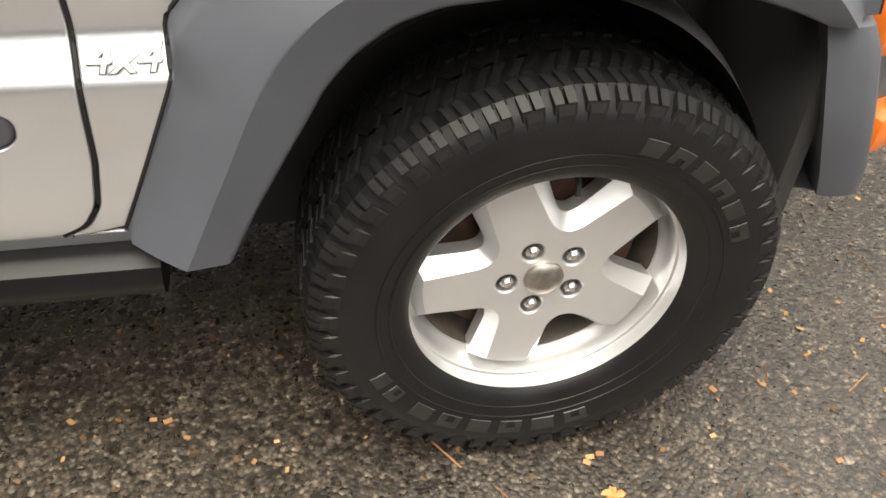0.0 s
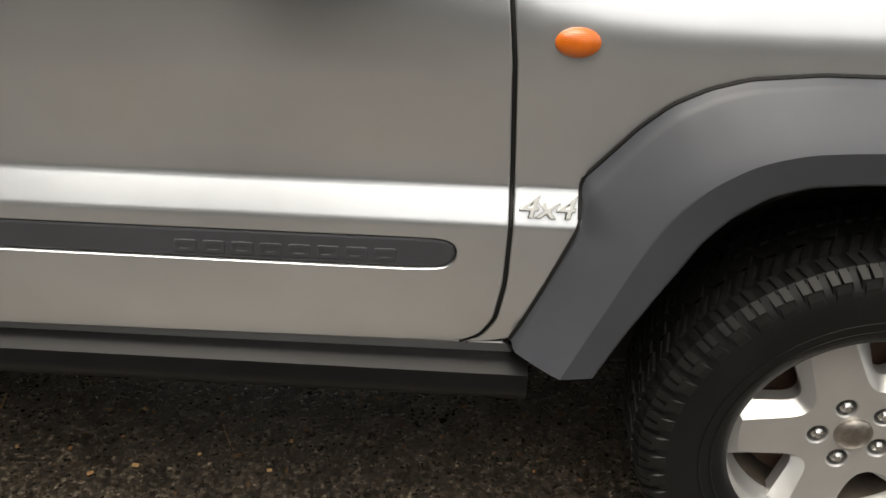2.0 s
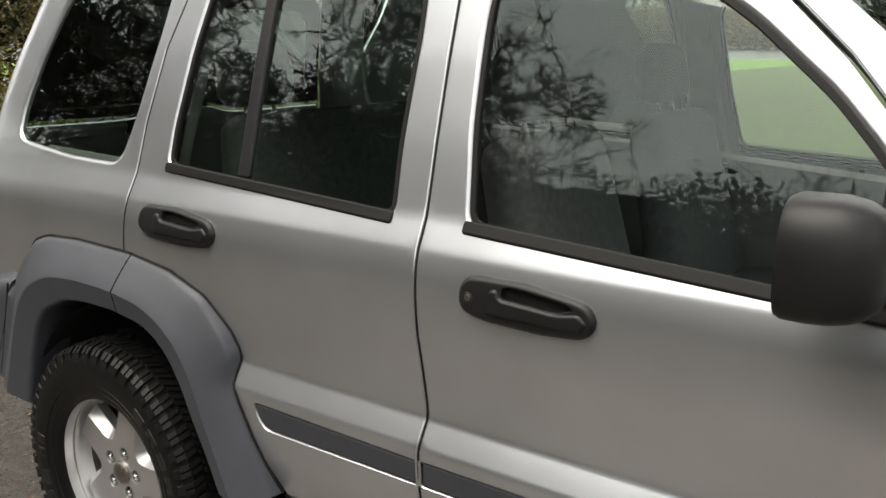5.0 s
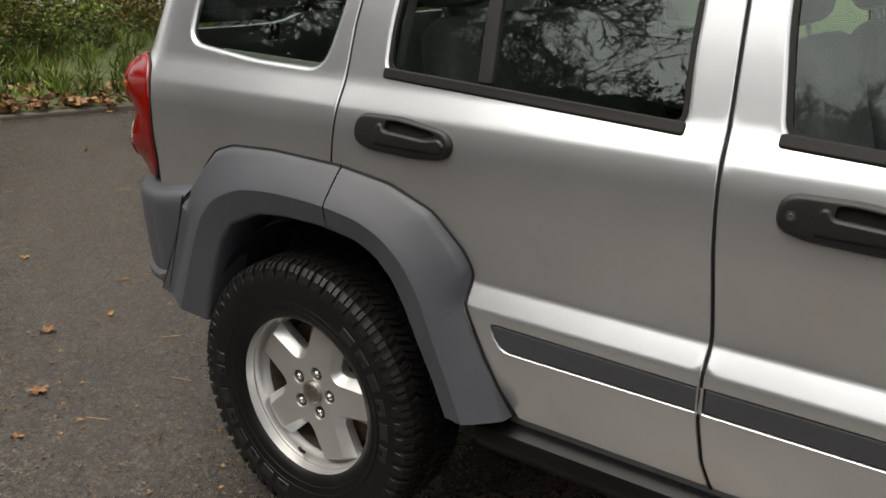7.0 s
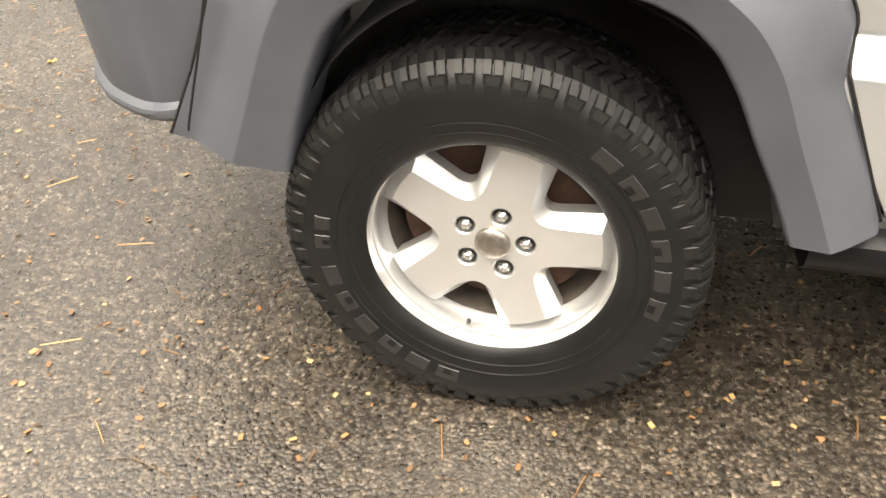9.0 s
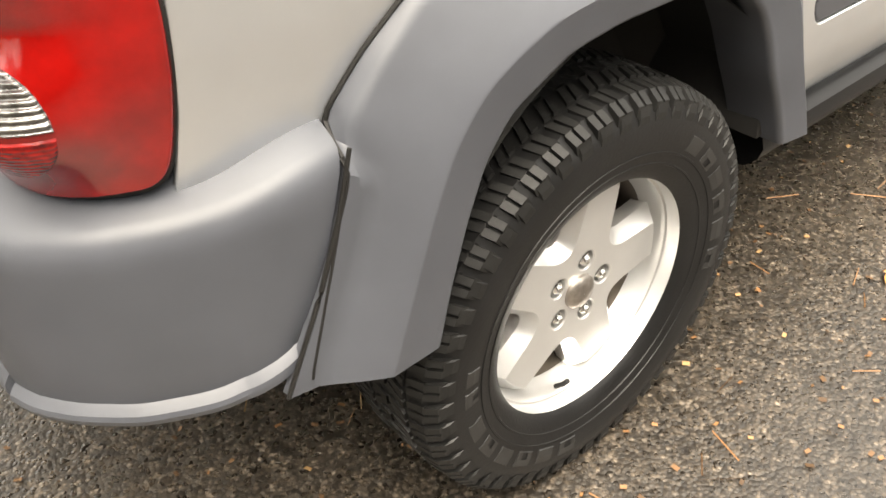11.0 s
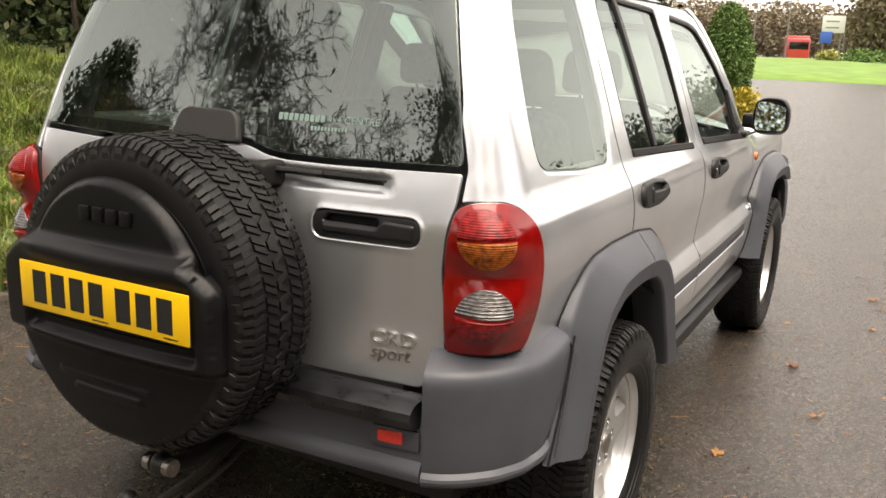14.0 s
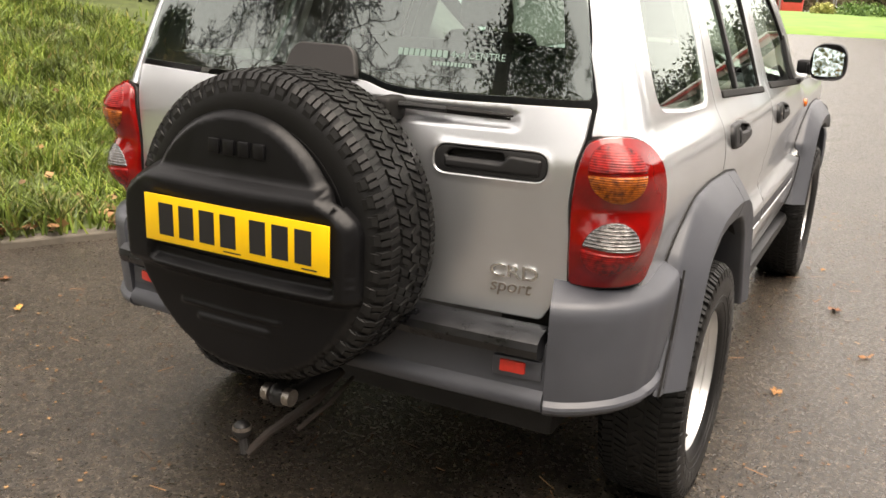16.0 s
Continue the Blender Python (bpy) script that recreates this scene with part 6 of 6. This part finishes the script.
core = [(-24 + k * .5, 2.0 + (4.4 - .42 * min(9.0, max(0.0, -20 + k * .5))) * 1.0 + .55 * noise.noise(Vector((k * .23, 1.3, 0))) + .35 * noise.noise(Vector((k * .8, 5.3, 0)))) for k in range(84)]
core = [(x, z + 1.7) for x, z in core]
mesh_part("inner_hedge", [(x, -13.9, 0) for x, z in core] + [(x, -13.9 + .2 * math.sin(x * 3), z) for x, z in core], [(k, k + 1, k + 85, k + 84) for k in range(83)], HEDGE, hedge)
for k, (x, y, h) in enumerate(((-7.8, -7.6, 17.0), (-10.4, -5.8, 17.0), (-13.5, -10.5, 14.0))):
    bare_tree(x, y, 0, h, 80 + k, fine=9)

for k, (x, y, h) in enumerate(((-3.3, -12.6, 15.5), (-1.5, -12.8, 13.5), (-6.2, -12.7, 15.5))):
    bare_tree(x, y, 0, h, 87 + k, fine=8)
for k, (x, y, h, w) in enumerate(((15.6, -13.0, 8.6, 4.6), (20.0, -13.8, 6.2, 4.5), (24.5, -15.0, 5.6, 4.5), (29.0, -15.5, 5.8, 5.0))):
    leafy_tree(x, y, 0, h, w, 90 + k, HEDGE, .06, 9000, "dark evergreen tree at the end of the hedge", 0.0, "hedge trees")

# ---- far side: conifer, roundabout, traffic, woods ----
leafy_tree(19.2, 6.2, .3, 6.4, 3.9, 97, EVERGREEN, .075, 14000, "tall green fir beyond the bank", 0.05)
con = tagged(new("conifer"), "clipped green egg-shaped conifer", "conifer")
bm = bmesh.new()
tube(bm, [(0, 0, 0), (0, 0, .5)], .06, 8)
part("trunk", bm, BARK, con)
cards("crown", [(0, 0, .95, .56, .56, .85), (0, 0, 1.55, .44, .44, .80), (.05, .02, 1.2, .60, .58, .8)], 26000, .032, CONIFER, con, kind="", seed=51, hollow=.75, jitter=.04)
con.matrix_basis = pose(17.2, 2.35, .12)
cards("golden_shrub", [(16.3, 1.75, .42, .36, .36, .34)], 900, .05, GOLD, None, "small golden shrub at the conifer's foot", "shrub", kind="thing", seed=52)


def disc_rows(cx, cy, rx, ry, h):
    return [[(cx + rx * f * math.cos(a), cy + ry * f * math.sin(a), h * (1 - f * f) + .1 if f < 1.001 else -.02) for a in (k * math.tau / 48 for k in range(49))] for f in (.001, .3, .6, .85, 1.0, 1.004)]


isl = grid_part("roundabout_island", disc_rows(78, 6, 30, 30, .9), LAWN, None, recalc=True)
tagged(isl, "mown grass island of a roundabout", "grass island", kind="structure")
lawn = grid_part("lawn", [[(-45 + 4 * k, 16 + 6 * j, .12 + .02 * j) for k in range(13)] for j in range(9)], LAWN, None, recalc=True)
tagged(lawn, "wide mown lawn beyond the verge", "lawn", kind="structure")
cards("island_planting", [(70 + 2.2 * k, 2 + 2.2 * math.sin(k) - .5 * k, 1.1, 1.6, 1.6, .6 + .2 * math.sin(k * 2)) for k in range(9)], 9000, .13, CONIFER, None, "shrubs planted on the island", "shrubs", seed=53)
cards("island_planting", [(71, 5.6, 1.2, .7, .8, .5)], 700, .16, PALE, None, "yellow flowering shrub on the island", "shrubs", seed=54)
rgw = np.random.default_rng(5)
ring = []
for k in range(230):
    a = radians(-25 + 205 * k / 230)
    R_ = 170 + 25 * rgw.random()
    hh = 7.0 + 2.6 * rgw.random() + 1.5 * math.sin(a * 5)
    ring.append((R_ * math.cos(a), R_ * math.sin(a), hh * .5, 6, 6, hh * .62))
tagged(cards("far_woods", ring, 330000, .36, WOODS, None, "brown and olive woods in the distance", "woods", seed=55, hollow=0.0, jitter=0.06), kind="stuff")
tagged(cards("tall_far_tree", [(88, 2, 5, 4, 4, 4.5), (90, -1, 4, 4, 4, 4)], 14000, .25, WOODS, None, "autumn trees beyond the roundabout", "woods", seed=56), kind="stuff")
tagged(cards("hill", [(430 * math.cos(a), 430 * math.sin(a), 4, 60, 60, 17) for a in (radians(-30 + 210 * k / 30) for k in range(30))], 60000, 1.7, WOODS, None, "wooded hills on the horizon", "hill", seed=57), kind="stuff")

LORRY_RED = material("red_lorry_paint", (0.42, 0.035, 0.03), 0.35, vary=0.1, scale=2, coat=0.4)
CARWHITE = material("white_car_paint", (0.72, 0.73, 0.74), 0.3, coat=0.5, vary=0.03)
SIGNWHITE = material("white_sign", (0.62, 0.62, 0.60), 0.5, vary=0.04)
SIGNBLUE = material("blue_sign", (0.03, 0.10, 0.42), 0.5, vary=0.05)
POST = material("grey_post", (0.22, 0.22, 0.22), 0.5, 0.6, vary=0.1)


def vehicle(name, label, m, size, cab, mat):
    v = tagged(new(name), label, name.replace("_", " "))
    bm = bmesh.new()
    box(bm, (0, 0, size[2] * .58), (size[0], size[1], size[2] * .72), .12, seg=3)
    part("body", bm, mat, v)
    if cab:
        bm = bmesh.new()
        box(bm, (-size[0] * .5 - .8, 0, size[2] * .50), (1.8, size[1] * .96, size[2] * .72), .18, seg=3)
        part("cab", bm, mat, v)
        bm = bmesh.new()
        box(bm, (-size[0] * .5 - 1.68, 0, size[2] * .62), (.08, size[1] * .84, size[2] * .24), .03)
        part("windscreen", bm, GLOSSBLACK, v)
    else:
        bm = bmesh.new()
        box(bm, (0, 0, size[2] * .78), (size[0] * .62, size[1] * 1.01, size[2] * .26), .06)
        part("windows", bm, GLOSSBLACK, v)
    for sx in (-.36, .36):
        for sy in (-.5, .5):
            bm = bmesh.new()
            lathe(bm, [(.01, .1), (.30 * size[2] / 2.2, .1), (.34 * size[2] / 2.2, .06), (.34 * size[2] / 2.2, -.1)], 20)
            bmesh.ops.translate(bm, vec=(sx * size[0], sy * size[1] * .92, .34 * size[2] / 2.2), verts=bm.verts)
            part("wheel", bm, RUBBER, v)
    v.matrix_basis = m
    return v


vehicle("lorry", "red lorry waiting at the roundabout", pose(112, 13.2, 0, 0, 0, 12), (4.2, 2.5, 3.5), True, LORRY_RED)
for k, (x, y) in enumerate(((118, 8.5), (116, 5.5), (119, 2.6))):
    vehicle("parked_car", "white car beyond the roundabout", pose(x, y, 0, 0, 0, 60 + 10 * k), (4.2, 1.75, 1.6), False, CARWHITE)
shop = tagged(new("filling_station"), "filling station with a red and white canopy", "building")
bm = bmesh.new()
box(bm, (4.5, 0, 2.1), (5, 20, 4.2), .05)
part("wall", bm, SIGNWHITE, shop)
bm = bmesh.new()
box(bm, (-2.0, 2, 4.9), (7.5, 15, .20), .05)
part("canopy", bm, LORRY_RED, shop, "red canopy")
bm = bmesh.new()
box(bm, (-2.0, 2, 5.1), (7.7, 15.2, .15), .03)
part("canopy_edge", bm, SIGNWHITE, shop, "white canopy edge")
for yy in (-3.5, 2, 7.5):
    bm = bmesh.new()
    tube(bm, [(-2, yy, 0), (-2, yy, 4.8)], .16, 10)
    part("post", bm, POST, shop)
for yy in (-7, -3.5, 0, 3.5, 7):
    bm = bmesh.new()
    box(bm, (1.98, yy, 1.5), (.06, 2.6, 2.2), .02)
    part("window", bm, GLOSSBLACK, shop)
shop.matrix_basis = pose(62, -17, 0, 0, 0, 0)
cards("tree_belt", [(76 + 3 * math.sin(k * 2.1), -2 - 2.6 * k, 4.5 + 1.2 * math.sin(k * 1.7), 3, 3, 5) for k in range(15)], 60000, .22, EVERGREEN, None, "dark trees behind the filling station", "trees", seed=58, hollow=0.1)
for k, (x, y) in enumerate(((24, -6.2), (27, -9.0), (31, -7.4))):
    vehicle("parked_car", "pale car parked near the filling station", pose(x, y, 0, 0, 0, 70 + 12 * k), (4.2, 1.75, 1.55), False, CARWHITE)
sg_ = tagged(new("road_sign"), "white and blue direction sign on two posts", "road sign")
bm = bmesh.new()
box(bm, (0, 0, 4.0), (.08, 1.9, 1.5), .02)
part("white_board", bm, SIGNWHITE, sg_)
bm = bmesh.new()
box(bm, (-.06, .5, 2.85), (.06, 1.0, 1.0), .02)
part("blue_board", bm, SIGNBLUE, sg_)
for k in range(2):
    bm = bmesh.new()
    box(bm, (-.05, 0.1, 4.25 - k * .55), (.03, 1.1, .12), .0)
    part("letter_bar", bm, POST, sg_)
    bm = bmesh.new()
    tube(bm, [(.06, -.7 + 1.4 * k, 0), (.06, -.7 + 1.4 * k, 4.7)], .06, 8)
    part("post", bm, POST, sg_)
sg_.matrix_basis = pose(86, 6.9, 0)
for x, y, h in ((98, 12.4, 9.5), (120, 19.5, 10), (135, 10, 9), (22.5, -14.0, 9.5)):
    sl = tagged(new("street_lamp"), "grey street lamp column", "street lamp", "street lamps")
    bm = bmesh.new()
    tube(bm, [(0, 0, 0), (0, 0, h * .95), (0, 0, h)], [.07, .05, .04], 8)
    part("column", bm, POST, sl)
    bm = bmesh.new()
    box(bm, (0, -.4, h), (.22, .9, .12), .04)
    part("lamp_head", bm, POST, sl)
    sl.matrix_basis = pose(x, y, 0)
spd = tagged(new("speed_sign"), "round speed limit sign with a red ring", "road sign")
bm = bmesh.new()
box(bm, (0, 0, 1.15), (.52, .02, .52), .01)
part("board", bm, SIGNWHITE, spd)
bm = bmesh.new()
tube(bm, [(.19 * math.cos(t), -.014, 1.15 + .19 * math.sin(t)) for t in (k * math.tau / 32 for k in range(33))], .022, 8, caps=False)
part("ring", bm, LORRY_RED, spd)
lettering("number", "5", .26, .002, INK, spd, pose(0, -.014, 1.15, 90, 0, 0))
bm = bmesh.new()
tube(bm, [(0, .02, 0), (0, .02, 1.3)], .03, 8)
part("post", bm, POST, spd)
spd.matrix_basis = pose(1.853 - 15 * math.cos(radians(65)), -2.158 + 15 * math.sin(radians(65)), .0, 0, 0, 25)

# ---- loose leaves, needles and grit on the tarmac ----
DRY = bpy.data.materials.new("dry_leaf")
DRY.use_nodes = True
nt = DRY.node_tree
oi = nt.nodes.new("ShaderNodeObjectInfo")
rp = nt.nodes.new("ShaderNodeValToRGB")
for p, col in ((0.0, (.16, .06, .02)), (0.5, (.42, .13, .02)), (1.0, (.50, .26, .06))):
    e = rp.color_ramp.elements[0] if p == 0 else rp.color_ramp.elements[1] if p == 1 else rp.color_ramp.elements.new(p)
    e.position, e.color = p, (*col, 1)
nt.links.new(oi.outputs["Random"], rp.inputs[0])
nt.links.new(rp.outputs[0], nt.nodes["Principled BSDF"].inputs["Base Color"])
nt.nodes["Principled BSDF"].inputs["Roughness"].default_value = 0.55


def leaf_mesh(seed, lobed):
    rg = np.random.default_rng(seed)
    n = 20
    pts = [(0, 0, .006)]
    for k in range(n):
        a = math.tau * k / n
        r = (.55 + .45 * abs(math.cos(2.5 * a))) if lobed else (.45 + .55 * abs(math.cos(a)))
        r *= .036 * (1 + .12 * rg.normal())
        pts.append((r * math.cos(a), r * math.sin(a) * (1 if lobed else .6), .002 + .010 * rg.random() + .25 * r * math.cos(a * 2 + seed) ** 2))
    me = bpy.data.meshes.new("leaf")
    me.from_pydata(pts, [], [(0, 1 + k, 1 + (k + 1) % n) for k in range(n)])
    me.materials.append(DRY)
    return me


LEAVES = [leaf_mesh(k, k % 2 == 0) for k in range(6)]
rgl = np.random.default_rng(77)
spots = [(-1.218, -.91), (-.124, 2.10), (2.05, -1.12), (1.46, -1.29), (-.9, 1.9), (-.5, 2.6), (.1, 2.5), (-1.9, -.1), (-2.0, .8)]
for k in range(46):
    spots.append((rgl.uniform(-5.5, 4.0), rgl.uniform(-3.0, -.95)))
for k in range(24):
    spots.append((rgl.uniform(-6, -1.6), rgl.uniform(-1, 4)))
for k, (x, y) in enumerate(spots):
    o = new("fallen_leaf", LEAVES[k % 6])
    s_ = rgl.uniform(.45, 1.0) if k > 3 else 1.0
    o.matrix_basis = pose(x, y, 0, rgl.uniform(-4, 4), rgl.uniform(-4, 4), rgl.uniform(0, 360)) @ Matrix.Scale(s_, 4)
    tagged(o, "curled orange-brown leaf lying on the tarmac", "leaf", "fallen leaves")
n = 6500
px, py = rgl.uniform(-5, 4.5, n), rgl.uniform(-3.0, 2.2, n)
ang, ln = rgl.uniform(0, math.tau, n), np.where(rgl.random(n) < .14, rgl.uniform(.015, .045, n), rgl.uniform(.003, .008, n))
wd = np.where(ln > .012, .0011, ln * .6)
dx, dy = np.cos(ang), np.sin(ang)
v = np.stack([np.stack([px + dx * ln * a - dy * wd * b, py + dy * ln * a + dx * wd * b, np.full(n, .003 + .002 * c)], 1) for a, b, c in ((-1, -1, 0), (1, -1, 0), (1, 1, 1), (-1, 1, 1))], 1).reshape(-1, 3)
me = bpy.data.meshes.new("needles_and_grit")
me.from_pydata(v.tolist(), [], np.arange(4 * n).reshape(-1, 4).tolist())
me.materials.append(LITTER)
tagged(new("needles_and_grit", me), "orange pine needles and pale grit on the tarmac", "litter", kind="stuff")
